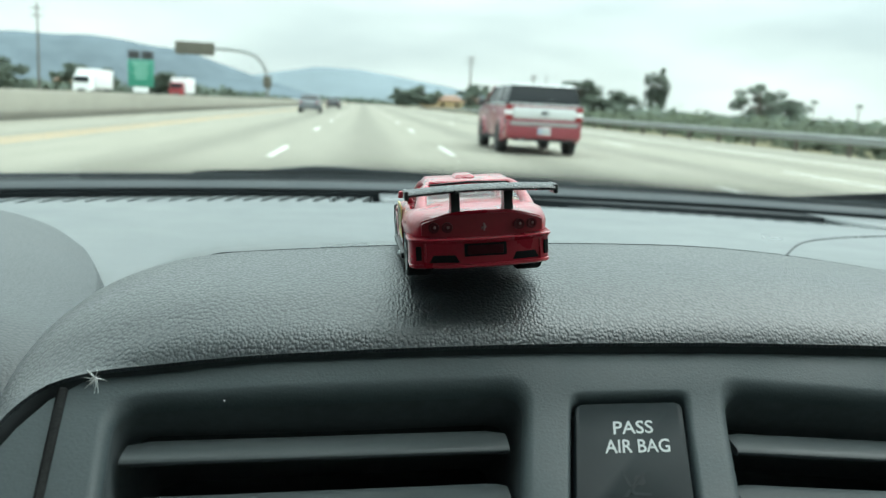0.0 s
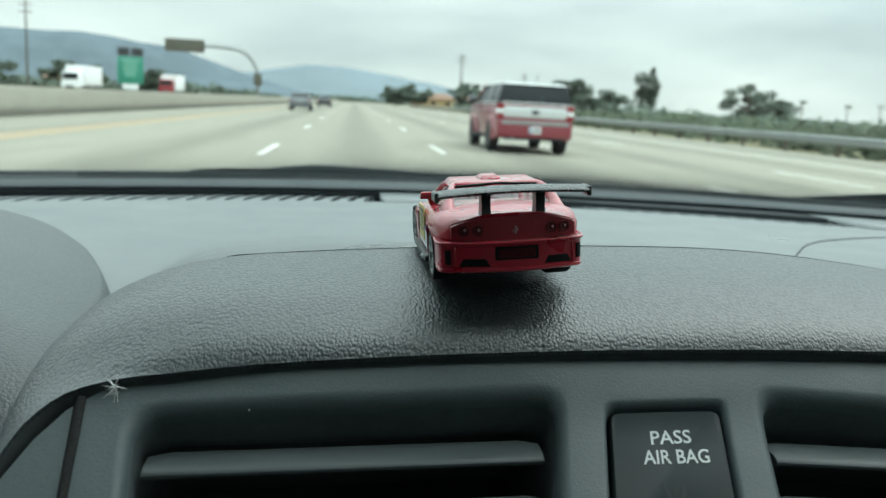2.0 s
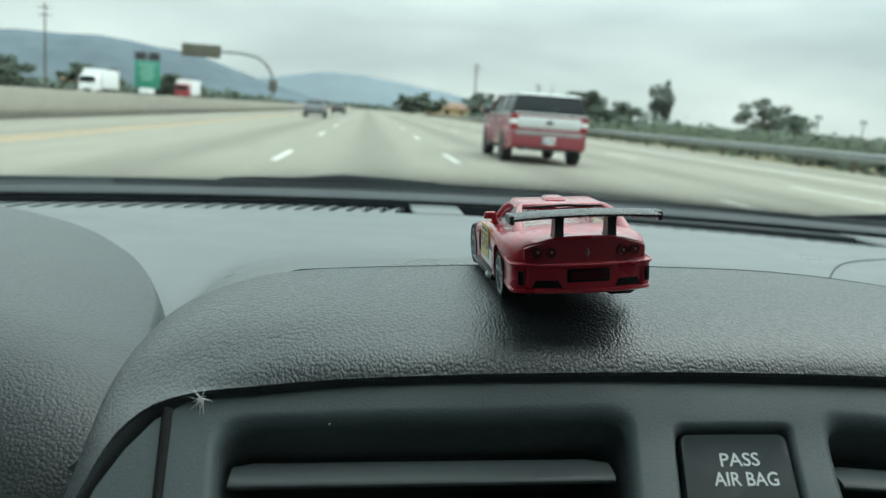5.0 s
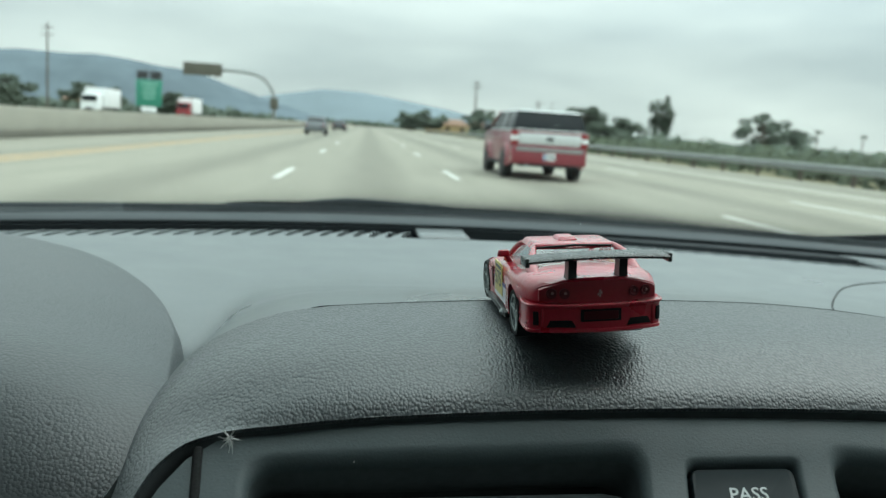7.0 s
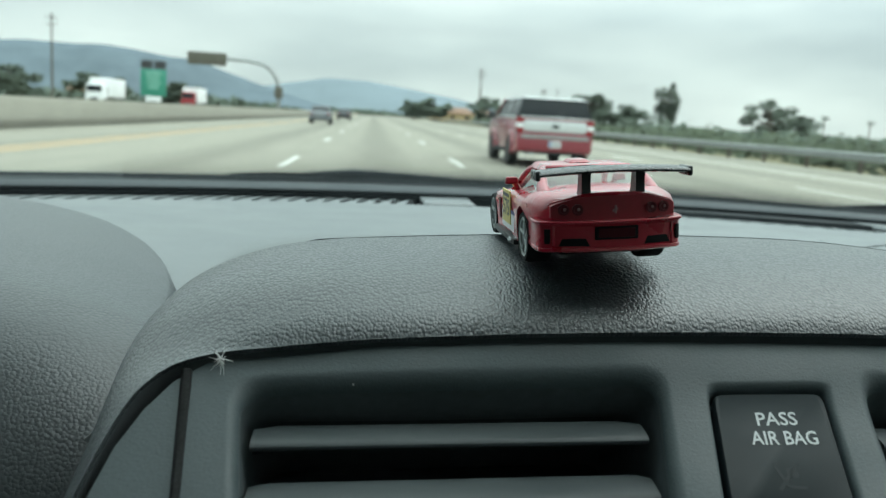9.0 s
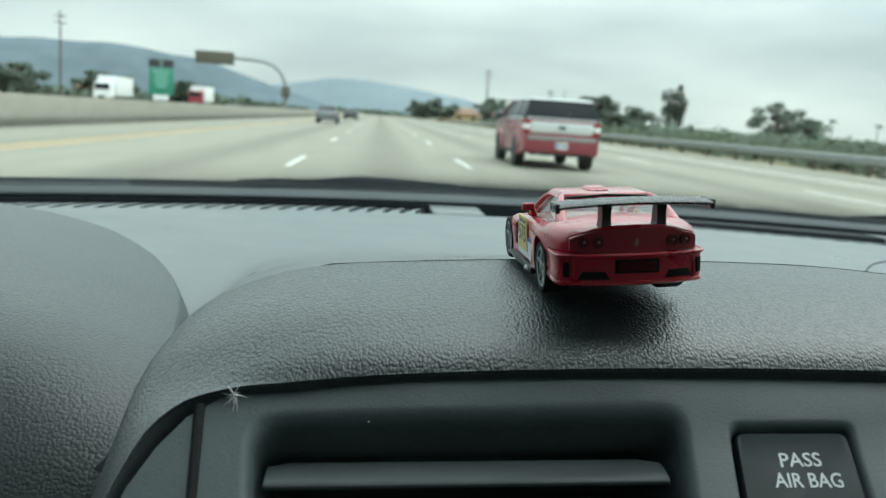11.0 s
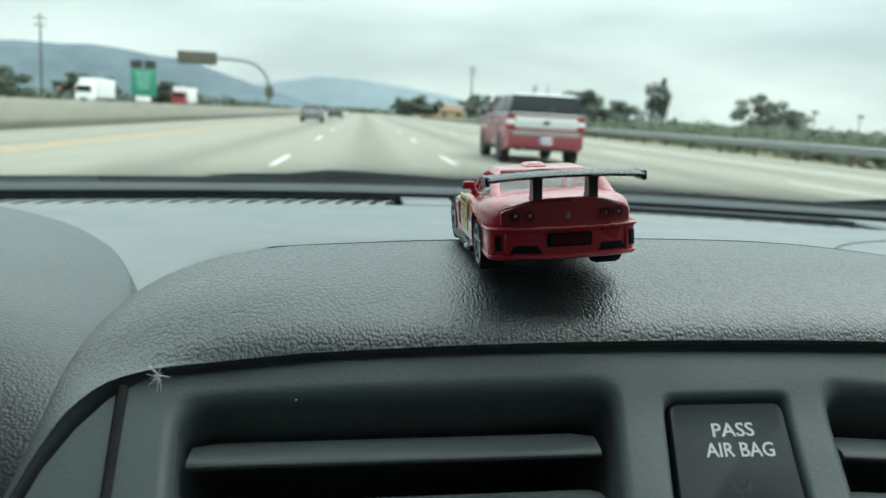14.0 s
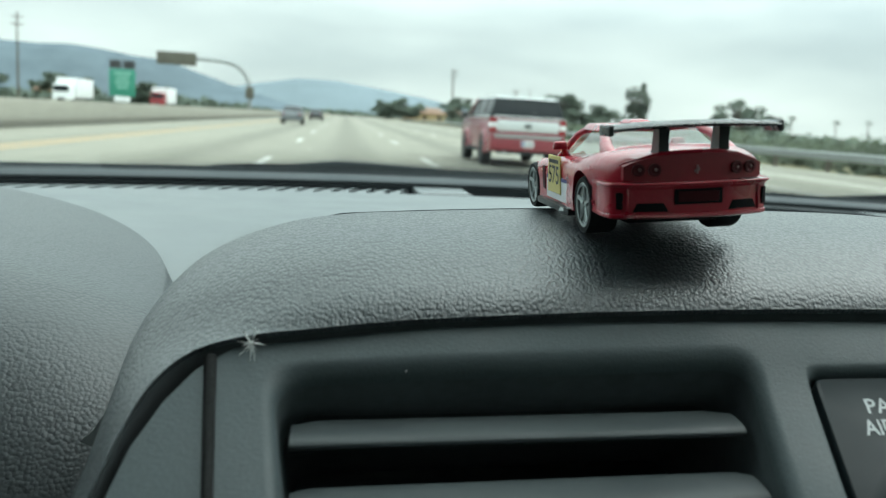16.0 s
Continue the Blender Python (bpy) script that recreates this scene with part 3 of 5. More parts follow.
def text_mesh(text):
    """The built-in font's outlines as a mesh, stretched to the unit square."""
    cu = bpy.data.curves.new("lettering", "FONT")
    cu.body, cu.size, cu.extrude, cu.offset, cu.resolution_u = text, 1.0, 0.0, 0.012, 3
    tmp = new("lettering", cu)
    me = bpy.data.meshes.new_from_object(tmp.evaluated_get(bpy.context.evaluated_depsgraph_get()))
    me.materials.clear()
    bpy.data.objects.remove(tmp)
    bpy.data.curves.remove(cu)
    xs, ys = [v.co.x for v in me.vertices], [v.co.y for v in me.vertices]
    x0, x1, y0, y1 = min(xs), max(xs), min(ys), max(ys)
    for v in me.vertices:
        v.co = Vector(((v.co.x - x0) / (x1 - x0), (v.co.y - y0) / (y1 - y0), 0))
    return me


def lettering(text, p, q, width, height, lean, mat):
    """Print on the indicator, its lower left corner at (p, q)."""
    me = text_mesh(text)
    for v in me.vertices:
        s, t = v.co.x, v.co.y
        v.co = on_panel(p + s * width + lean * t, q - t * height - 0.0005 * s, -0.00024)
    me.materials.append(mat)
    ob = new("lettering", me)
    ob.parent, ob.matrix_parent_inverse = indicator, base_of(indicator).inverted()
    return ob


lettering("PASS", 0.0266, 0.0086, 0.0086, 0.0035, 0.0006, M_PRINT)
lettering("AIR BAG", 0.0238, 0.0135, 0.0137, 0.0035, 0.0006, M_PRINT)
# the unlit symbol: a seat, a round bag and a stroke through them
bm = bmesh.new()
for a, b in [((0.0262, 0.0178), (0.0274, 0.0232)), ((0.0274, 0.0232), (0.0308, 0.0234)), ((0.0254, 0.0240), (0.0312, 0.0176))]:
    A, B = on_panel(*a, -0.00024), on_panel(*b, -0.00024)
    w = (B - A).normalized().cross(QN) * 0.00035
    bm.faces.new([bm.verts.new(v) for v in (A - w, B - w, B + w, A + w)])
ring = [(math.cos(t), math.sin(t)) for t in steps(0, 2 * math.pi, 20)[:-1]]
bm.faces.new([bm.verts.new(on_panel(0.0293 + 0.0011 * c, 0.0200 + 0.0013 * s, -0.00024)) for c, s in ring])
part("symbol", bm, M_PRINT_DIM, indicator, "", 50, True)

# defroster slot along the windshield, with its fins
def slot_point(u, v):
    far = 0.86 - 0.34 * smooth(0.06, 0.18, u)  # the passenger's slot is narrower, with a shelf beyond it
    w = v * far / 0.86 if v <= 0.86 else far + (1 - far) * (v - 0.86) / 0.14
    return (u, slot_y(u) + 0.0005 + (grille_y(u) + 0.051 - slot_y(u)) * w, lerp_curve([(0.0, 1.0040), (0.02, 0.9930), (0.86, 0.9930), (0.88, 1.0046), (1.0, 1.0046)], v))


bm = grid(slot_point, steps(CX - 0.6, CX + 0.6, 120), [0, 0.02, 0.3, 0.6, 0.86, 0.88, 1.0])
slot = part("defroster_slot", bm, M_FRIT, dashboard, "black defroster slot with slanted fins", 60, True)
for x in steps(-0.37, -0.03, 29) + steps(0.155, 0.328, 13):
    y = slot_y(x)
    if x < 0:
        way, run = 1, ((-0.001, 0.0, 0.0040, 1.0043), (0.010, 0.002, 0.0027, 1.0046), (0.020, 0.005, 0.0018, 1.0048), (0.032, 0.009, 0.0011, 1.0046), (0.042, 0.012, 0.0006, 1.0036))
    else:
        way, run = -1, ((-0.001, 0.0, 0.0026, 1.0046), (0.010, 0.005, 0.0017, 1.0045), (0.022, 0.011, 0.0013, 1.0041), (0.034, 0.018, 0.0009, 1.0025))
    bm = loft([[(x + a, y + b, z) for a, z in ((way * c - h, top), (way * c + h, top), (way * c + h, 0.993), (way * c - h, 0.993))] for b, c, h, top in run])
    part("fin", bm, M_TOP, slot, "", 40, True)
# plain lids between the two slots' ends
for x0, x1 in ((-0.012, 0.026), (0.331, 0.62), (-0.55, -0.385)):
    bm = grid(lambda u, v: (u, slot_y(u) - 0.001 + (grille_y(u) + 0.047 - slot_y(u)) * v, 1.0050 - 0.0004 * v), steps(x0, x1, 10), steps(0, 1, 2))
    solid(part("slot_end", bm, M_TOP, dashboard, "", 60, True), 0.003)
bm = grid(lambda u, v: (u, grille_y(u) + 0.047 + 0.045 * v, 1.0046 + 0.0050 * abs(math.sin(2 * math.pi * (0.06 + 0.44 * v) if v < 0.5 else math.pi * (0.04 + 0.92 * (2 * v - 1)))) ** 0.6), steps(CX - 0.62, CX + 0.62, 60), steps(0, 1, 24))
solid(part("windshield_ledge", bm, M_LEDGE, dashboard, "narrow grey ledge below the glass", 60, True), 0.003)
bm = grid(lambda u, v: (u, grille_y(u) + 0.088 + 0.048 * v, 1.0078 - 0.0005 * v), steps(CX - 0.62, CX + 0.62, 60), steps(0, 1, 4))
solid(part("glass_border", bm, M_FRIT, dashboard, "dark border band at the foot of the glass", 60, True), 0.002)


# ---- the car that the dashboard belongs to ----
host = empty("car_cabin", pose(CX, -0.6, 0.0), "cabin of a small car with dark trim and clear windows", "car", kind="structure")


def glass_bottom(x):
    return grille_y(x) + 0.128 - 0.25 * (x - 0.11) ** 2


def glass_point(u, v):
    x = CX + 0.66 * u * (1 - 0.12 * v)
    y0, y1 = glass_bottom(x), -0.07 - 0.12 * u * u
    return (x, y0 + (y1 - y0) * v, 1.009 + (1.435 - 1.009) * (v + 0.10 * math.sin(math.pi * v)) - 0.02 * u * u)


ws = solid(part("windshield", grid(glass_point, steps(-1, 1, 30), steps(0, 1, 14)), M_GLASS, host, "clear laminated windshield", 60, True), 0.004)
ws.visible_shadow = False
for s in (-1, 1):
    a, b = Vector(glass_point(s, 0)), Vector(glass_point(s, 1))
    part("front_pillar", tube([a + Vector((0, 0, -0.1)), a, a.lerp(b, 0.5) + Vector((0, 0, 0.03)), b, b + Vector((0, -0.12, 0.01))], 0.045, 10), M_TRIM, host, "", 50, True)
    X = CX + s * 0.70
    part("door_panel", box(0.08, 2.25, 0.66, (X, -0.75, 0.64), 0.02), M_TRIM, host, "", 40, True)
    part("roof_rail", tube([(CX + s * 0.57, -0.12, 1.42), (CX + s * 0.58, -1.0, 1.44), (CX + s * 0.56, -1.8, 1.41)], 0.04, 10), M_TRIM, host, "", 50, True)
    for y in (-0.85, -1.75):
        part("side_pillar", loft([[(X - 0.03, y - 0.05, 0.95), (X + 0.03, y - 0.05, 0.95), (X + 0.03, y + 0.05, 0.95), (X - 0.03, y + 0.05, 0.95)],
                                  [(X - s * 0.12 - 0.03, y - 0.04, 1.42), (X - s * 0.12 + 0.03, y - 0.04, 1.42), (X - s * 0.12 + 0.03, y + 0.04, 1.42), (X - s * 0.12 - 0.03, y + 0.04, 1.42)]]), M_TRIM, host, "", 40, True)
    for y0, y1 in ((-0.80, 0.16), (-1.70, -0.90)):
        bm = grid(lambda u, v: (X - s * (0.0 + 0.12 * v), y0 + (y1 - (0.42 * v if y1 > 0 else 0) - y0) * u, 0.96 + 0.45 * v), [0, 1], steps(0, 1, 3))
        # driver's-side panes darkened to hold light back from that side
        g = solid(part("side_window", bm, M_SIDE if s > 0 else M_TINT, host, "", 50, True), 0.004)
        g.visible_shadow = False
    for y in (1.25, -1.35):
        tyre = part("wheel", lathe([(-0.09, 0.20), (-0.095, 0.27), (-0.06, 0.295), (0.06, 0.295), (0.095, 0.27), (0.09, 0.20)], 28), M_BIGTYRE, host, "", 40)
        tyre.matrix_basis = pose(s * 0.68, y + 0.6, 0.295)
        part("wheel_rim", lathe([(-0.08, 0.19), (-0.03, 0.17), (-0.03, 0.04), (0.03, 0.04), (0.03, 0.17), (0.08, 0.19)], 20), M_SILVER, tyre)
part("roof", grid(lambda u, v: (CX + 0.60 * u, -0.07 - 0.10 * u * u - 1.83 * v, 1.44 + 0.03 * math.sin(math.pi * v) - 0.03 * u * u), steps(-1, 1, 16), steps(0, 1, 12)), M_HEADLINER, host, "pale cloth headliner", 50, True)
# a visor out of view, added to shade the driver's end of the dash
bm = grid(lambda u, v: (-0.52 + 0.44 * u, -0.06 + 0.18 * v, 1.415 - 0.03 * v + 0.004 * math.sin(math.pi * u)), steps(0, 1, 8), steps(0, 1, 6))
solid(part("unseen_visor", bm, M_HEADLINER, host, "unseen pale cloth visor added to shade the driver's side", 50, True), 0.016)
part("cabin_floor", box(1.4, 2.9, 0.04, (CX, -0.5, 0.30), 0.01), M_TRIM, host, "", 40, True)
part("rear_wall", box(1.4, 0.10, 0.70, (CX, -1.90, 0.64), 0.02), M_TRIM, host, "", 40, True)
part("bulkhead", box(1.32, 0.05, 0.62, (CX, 0.62, 0.62), 0.01), M_TRIM, host, "", 40, True)
bm = grid(lambda u, v: (CX + 0.58 * u, -1.90 + 0.10 * v, 0.98 + 0.44 * v), [-1, 1], [0, 1])
g = solid(part("rear_window", bm, M_SIDE, host, "", 50, True), 0.004)
g.visible_shadow = False
bm = grid(lambda u, v: (CX + 0.74 * u * (1 - 0.12 * v), 0.80 + 1.0 * v, 0.90 - 0.22 * v ** 1.6 - 0.05 * abs(u) ** 3), steps(-1, 1, 16), steps(0, 1, 10))
solid(part("bonnet", bm, M_GREYCAR, host, "grey painted bonnet", 50, True), 0.02)
part("front_end", box(1.46, 0.10, 0.45, (CX, 1.84, 0.46), 0.04), M_GREYCAR, host, "", 40, True)
for s in (-1, 1):
    part("front_wing", box(0.06, 0.95, 0.28, (CX + s * 0.71, 1.25, 0.735), 0.02), M_GREYCAR, host, "", 40, True)

# cowl and wipers outside the glass
bm = grid(lambda u, v: (u, grille_y(u) + 0.140 + 0.24 * v, 1.0078 - 0.001 * smooth(0, 0.2, v) - 0.090 * smooth(0.18, 1.0, v)), steps(CX - 0.64, CX + 0.64, 40), steps(0, 1, 12))
solid(part("cowl_panel", bm, M_COWL, host, "weathered grey plastic cowl below the glass", 50, True), 0.006)


def wiper(points, arm):
    w = empty("windshield_wiper", pose(*points[0]), "black windshield wiper parked at the glass foot", "wiper", "windshield wipers")
    pts = densify(points, 40)
    rings = []
    for i, p in enumerate(pts):
        h = 0.0020 + 0.0014 * min(1, i / 3, (40 - i) / 3)
        rings.append([p + Vector((0, -0.006, -h)), p + Vector((0, -0.004, h * 0.8)), p + Vector((0, 0.002, h)), p + Vector((0, 0.007, -h * 0.2)), p + Vector((0, 0.005, -h))])
    part("blade", loft(rings), M_RUBBER, w, "", 40, True)
    rings = []
    for x, y, z, h in arm:
        p = Vector((x, y, z))
        rings.append([p + Vector((0, -0.006, -0.002)), p + Vector((0, -0.006, h * 0.8)), p + Vector((0, 0.002, h)), p + Vector((0, 0.009, h * 0.7)), p + Vector((0, 0.010, -0.002))])
    part("wiper_arm", loft(rings), M_BLACK, w, "", 50, True)


wiper([(-0.176, 0.588, 1.0049), (-0.113, 0.606, 1.0060), (-0.04, 0.622, 1.0068), (0.04, 0.633, 1.0062), (0.11, 0.637, 1.0056), (0.165, 0.635, 1.0044), (0.205, 0.632, 1.0029)],
      [(-0.118, 0.612, 1.0054, 0.003), (-0.095, 0.616, 1.0064, 0.005), (-0.070, 0.622, 1.0064, 0.0075), (-0.045, 0.625, 1.0064, 0.0072), (-0.015, 0.629, 1.0064, 0.006), (0.018, 0.634, 1.0064, 0.0045), (0.038, 0.636, 1.0054, 0.0038), (0.050, 0.637, 1.0024, 0.002)])
wiper([(0.370, 0.585, 1.0020), (0.420, 0.578, 1.0068), (0.467, 0.566, 1.0122), (0.520, 0.550, 1.0168), (0.600, 0.510, 1.0215)],
      [(0.420, 0.576, 1.0030, 0.003), (0.460, 0.566, 1.0045, 0.005), (0.500, 0.556, 1.0062, 0.006), (0.560, 0.536, 1.0085, 0.006), (0.620, 0.505, 1.0110, 0.005)])


# ---- the toy car ----
def toy_car():
    toy = empty("toy_car", Matrix.Translation((0.0009, 0.021, 1.0361)) @ Euler([radians(a) for a in (1.0, -5.1, 1.5)]).to_matrix().to_4x4() @ Matrix.Diagonal((0.001, 0.001, 0.001, 1)),
                "red die-cast racing car with black rear wing on the pad", "toy car")
    # body: sections along y in millimetres, half a ring of (x, z) from the sill to the middle of the deck
    SEC = [
        (-19.0, [(5.0, 6.0), (6.6, 6.3), (7.0, 9.0), (7.0, 11.4), (7.2, 12.4), (7.4, 15.0), (7.2, 16.3), (5.5, 16.9), (0, 17.3)]),
        (-17.9, [(7.6, 5.4), (9.4, 5.7), (10.0, 9.0), (11.6, 11.6), (11.7, 13.0), (11.6, 15.0), (10.8, 16.3), (6.8, 17.0), (0, 17.4)]),
        (-15.6, [(10.2, 4.6), (12.4, 5.1), (13.0, 9.0), (14.4, 11.8), (14.6, 13.3), (14.1, 15.1), (12.6, 16.4), (7.6, 17.1), (0, 17.4)]),
        (-12.2, [(11.6, 4.0), (13.9, 4.6), (14.4, 9.0), (15.7, 12.1), (15.8, 13.8), (15.1, 15.7), (13.2, 16.9), (8.6, 17.4), (0, 17.7)]),
        (-8.5, [(11.6, 3.8), (14.5, 4.5), (15.1, 9.0), (16.2, 12.4), (16.3, 14.4), (15.4, 16.2), (13.5, 17.2), (9.0, 17.8), (0, 18.2)]),
        (-3.0, [(11.0, 3.4), (16.3, 4.2), (16.8, 9.0), (16.9, 12.6), (16.4, 14.3), (15.2, 15.8), (12.8, 16.7), (9.4, 17.7), (0, 18.1)]),
        (3.0, [(11.0, 3.2), (16.2, 4.0), (16.6, 9.0), (16.6, 12.4), (16.0, 14.0), (14.6, 15.0), (12.0, 15.6), (8.0, 15.7), (0, 15.8)]),
        (9.0, [(12.5, 3.0), (15.7, 3.4), (15.7, 8.5), (15.8, 12.0), (15.4, 13.6), (14.3, 14.6), (12.0, 15.0), (8.0, 15.1), (0, 15.2)]),
        (18.0, [(12.5, 3.0), (15.2, 3.3), (15.1, 8.5), (15.2, 11.8), (14.9, 13.3), (13.9, 14.3), (11.6, 14.7), (8.0, 14.8), (0, 14.9)]),
        (28.0, [(12.5, 3.0), (15.3, 3.3), (15.2, 8.2), (15.2, 11.0), (14.9, 12.5), (13.9, 13.5), (11.4, 13.9), (8.0, 14.0), (0, 14.2)]),
        (36.0, [(11.0, 3.0), (15.7, 3.6), (15.9, 8.0), (15.9, 10.6), (15.3, 12.0), (13.9, 12.8), (11.0, 13.0), (7.0, 12.9), (0, 13.0)]),
        (42.0, [(11.0, 3.0), (15.7, 3.6), (15.9, 7.8), (15.8, 10.0), (15.1, 11.5), (13.6, 12.2), (10.8, 12.2), (7.0, 12.0), (0, 12.1)]),
        (48.0, [(11.0, 2.8), (15.2, 3.2), (15.4, 7.0), (15.2, 9.0), (14.4, 10.2), (12.8, 10.8), (10.2, 10.8), (7.0, 10.7), (0, 10.8)]),
        (53.0, [(10.0, 2.6), (13.4, 3.0), (13.7, 6.0), (13.4, 7.4), (12.6, 8.4), (11.2, 8.8), (9.0, 8.9), (6.0, 8.9), (0, 9.0)]),
        (56.0, [(8.0, 2.8), (10.5, 3.0), (10.8, 4.6), (10.6, 5.6), (10.0, 6.2), (9.0, 6.5), (7.0, 6.6), (5.0, 6.6), (0, 6.7)]),
    ]
    rings = []
    for y, half in SEC:
        right = [(x, y, z) for x, z in half]
        left = [(-x, y, z) for x, z in reversed(half[:-1])]
        rings.append(right + left)
    bm = loft(rings)
    # wheel arches are cut through the sides
    shell = part("body_shell", bm, M_RED, toy, "", 38)
    cutters = []
    for y, r in ((-1.6, 7.0), (41.4, 6.7)):
        c = lathe([(-20, r), (-10.0, r)], 28)
        c2 = lathe([(10.0, r), (20, r)], 28)
        for q in (c, c2):
            bmesh.ops.translate(q, verts=q.verts, vec=(0, y, 6.1))
            cutters.append(q)
    cut = bmesh.new()
    for q in cutters:
        join(cut, q)
    bmesh.ops.recalc_face_normals(cut, faces=cut.faces)
    me = bpy.data.meshes.new("cut")
    cut.to_mesh(me)
    cut.free()
    tool = new("cut", me)
    tool.parent = toy
    md = shell.modifiers.new("arches", "BOOLEAN")
    md.operation, md.object, md.solver = "DIFFERENCE", tool, "EXACT"
    dg = bpy.context.evaluated_depsgraph_get()
    baked = bpy.data.meshes.new_from_object(shell.evaluated_get(dg))
    shell.modifiers.clear()
    shell.data = baked
    baked.polygons.foreach_set("use_smooth", [True] * len(baked.polygons))
    baked.set_sharp_from_angle(angle=radians(38))
    bpy.data.objects.remove(tool)
    bpy.data.meshes.remove(me)

    # roof, with posts that run down into the flanks
    roof = box(22.4, 14.6, 1.2, (0.9, 11.0, 21.1), 0.55, 3, (0.90, 0.90))
    for v in roof.verts:
        v.co.z += 0.8 - 0.0065 * v.co.x ** 2 - 0.007 * (v.co.y - 11) ** 2
    part("roof", roof, M_RED, toy)
    scoop = box(5.4, 7.0, 0.8, (0.3, 12.5, 22.1), 0.36, 3, (0.7, 0.7))
    part("roof_hatch", scoop, M_RED, toy)
    for s in (-1, 1):
        part("rear_post", tube(densify([(s * 12.2 + 0.1, -10.5, 14.6), (s * 12.5 + 0.2, -6.0, 16.7), (s * 12.0 + 0.4, -2.0, 18.9), (s * 11.2 + 0.6, 1.5, 20.1), (s * 10.2 + 0.6, 5.5, 20.9)], 16), [1.2, 1.5, 1.7, 1.7, 1.65, 1.5, 1.4, 1.3, 1.2, 1.12, 1.05, 1.0, 0.95, 0.9, 0.85, 0.8, 0.7], 14), M_RED, toy)
        part("windshield_post", tube(densify([(s * 9.6 + 0.5, 15.5, 20.45), (s * 10.3 + 0.3, 19.5, 19.6), (s * 11.2, 24.5, 16.6), (s * 12.6, 30.0, 12.6)], 10), 0.75, 8), M_RED, toy)
    # cabin glass: a clear inner shell
    lower = [(-12.2, -5.2, 17.4), (12.2, -5.2, 17.4), (12.4, 10.0, 15.0), (11.8, 27.5, 14.0), (-11.8, 27.5, 14.0), (-12.4, 10.0, 15.0)]
    upper = [(-9.4, 4.4, 21.0), (10.4, 4.4, 21.0), (10.4, 9.5, 20.9), (9.0, 16.8, 20.6), (-8.6, 16.8, 20.6), (-9.4, 9.5, 20.9)]
    part("window_frame", tube([(-9.9, 4.0, 20.75), (0.5, 3.6, 21.3), (10.9, 4.0, 20.75)], 0.30, 8), M_TOYBLACK, toy, "black edge above the rear window")
    part("window_shell", loft([lower, upper], True, False), M_TOYGLASS, toy, "clear plastic windows", 30)
    for s in (-1, 1):
        mir = box(3.6, 1.6, 1.9, (s * 14.2, 21.8, 16.7), 0.6, 3, (0.8, 0.8))
        mp = part("door_mirror", mir, M_RED, toy)
        part("mirror_stalk", tube([(s * 12.4, 22.6, 14.2), (s * 13.4, 22.1, 16.2)], [0.9, 0.7], 8), M_RED, mp)
    # tail: dark panel with lamps and badge, bumper with openings
    def tail_y(x):
        return -19.7 + 0.0105 * x * x

    rows = []
    for x in steps(-13.5, 13.5, 22):
        up = lerp_curve([(-13.5, 14.9), (-12.6, 15.4), (-8.0, 16.7), (-4.5, 17.2), (0, 17.35), (4.5, 17.2), (8.0, 16.7), (12.6, 15.4), (13.5, 14.9)], x)
        lo = 11.7 + 0.004 * x * x
        rows.append([(x, tail_y(x) + 1.0, lo), (x, tail_y(x) - 0.25, lo), (x, tail_y(x) - 0.25, up), (x, tail_y(x) + 1.2, up + 0.1)])
    tail = part("tail_panel", loft(rows), M_DARKRED, toy, "dark red recessed tail panel", 30)
    # the deck overhangs the panel with a thin straight-sided edge
    part("deck_lip", tube(densify([(x, tail_y(x) - 0.30 + 0.010 * x * x, lerp_curve([(-13.6, 15.0), (-12.6, 15.55), (-8.0, 16.85), (-4.5, 17.35), (0, 17.5), (4.5, 17.35), (8.0, 16.85), (12.6, 15.55), (13.6, 15.0)], x)) for x in steps(-13.6, 13.6, 26)], 40), [0.22 + 0.18 * min(1, i / 8, (40 - i) / 8) for i in range(41)], 8), M_RED, toy)
    for x in (-10.9, -8.0, 8.0, 10.9):
        lamp = lathe([(-0.45, 1.0), (0.0, 1.2), (0.35, 1.2), (0.35, 0.85), (0.15, 0.65)], 18, "z")
        lamp.transform(Matrix.Translation((x, tail_y(x) - 0.35, 14.2)) @ Euler((radians(90), 0, radians(1.2 * x))).to_matrix().to_4x4())
        lp = part("tail_lamp", lamp, M_LAMP, tail, "round red tail lamp")
        dot = lathe([(0, 0.34), (0.3, 0.20)], 10, "z")
        dot.transform(Matrix.Translation((x + 0.2, tail_y(x) - 0.6, 14.3)) @ Euler((radians(90), 0, radians(1.2 * x))).to_matrix().to_4x4())
        part("lamp_centre", dot, M_LAMPDOT, tail)
    badge = bmesh.new()
    for pts, r in (([(0.05, 13.3), (0.1, 14.1), (0.1, 14.9)], 0.24), ([(0.1, 14.2), (0.45, 14.4), (0.5, 13.9)], 0.16), ([(0.05, 13.9), (-0.35, 14.1), (-0.42, 13.6)], 0.16)):
        join(badge, tube([(x, -20.0, z) for x, z in pts], r, 6))
    part("badge", badge, M_BADGE, tail, "plain pale badge")

    BP = [(-16.0, -7.4), (-16.3, -12.0), (-16.3, -15.4), (-16.1, -17.2), (-15.3, -18.3), (-12.6, -19.2), (-7.0, -20.3), (-0.2, -20.8), (6.6, -20.3), (12.0, -19.2), (14.4, -18.3), (15.1, -17.2), (15.3, -15.4), (15.3, -12.0), (15.0, -7.4)]

    def bumper_ring(inset_y, grow, z):
        return [(x * (1 + grow), y + inset_y, z) for x, y in BP]
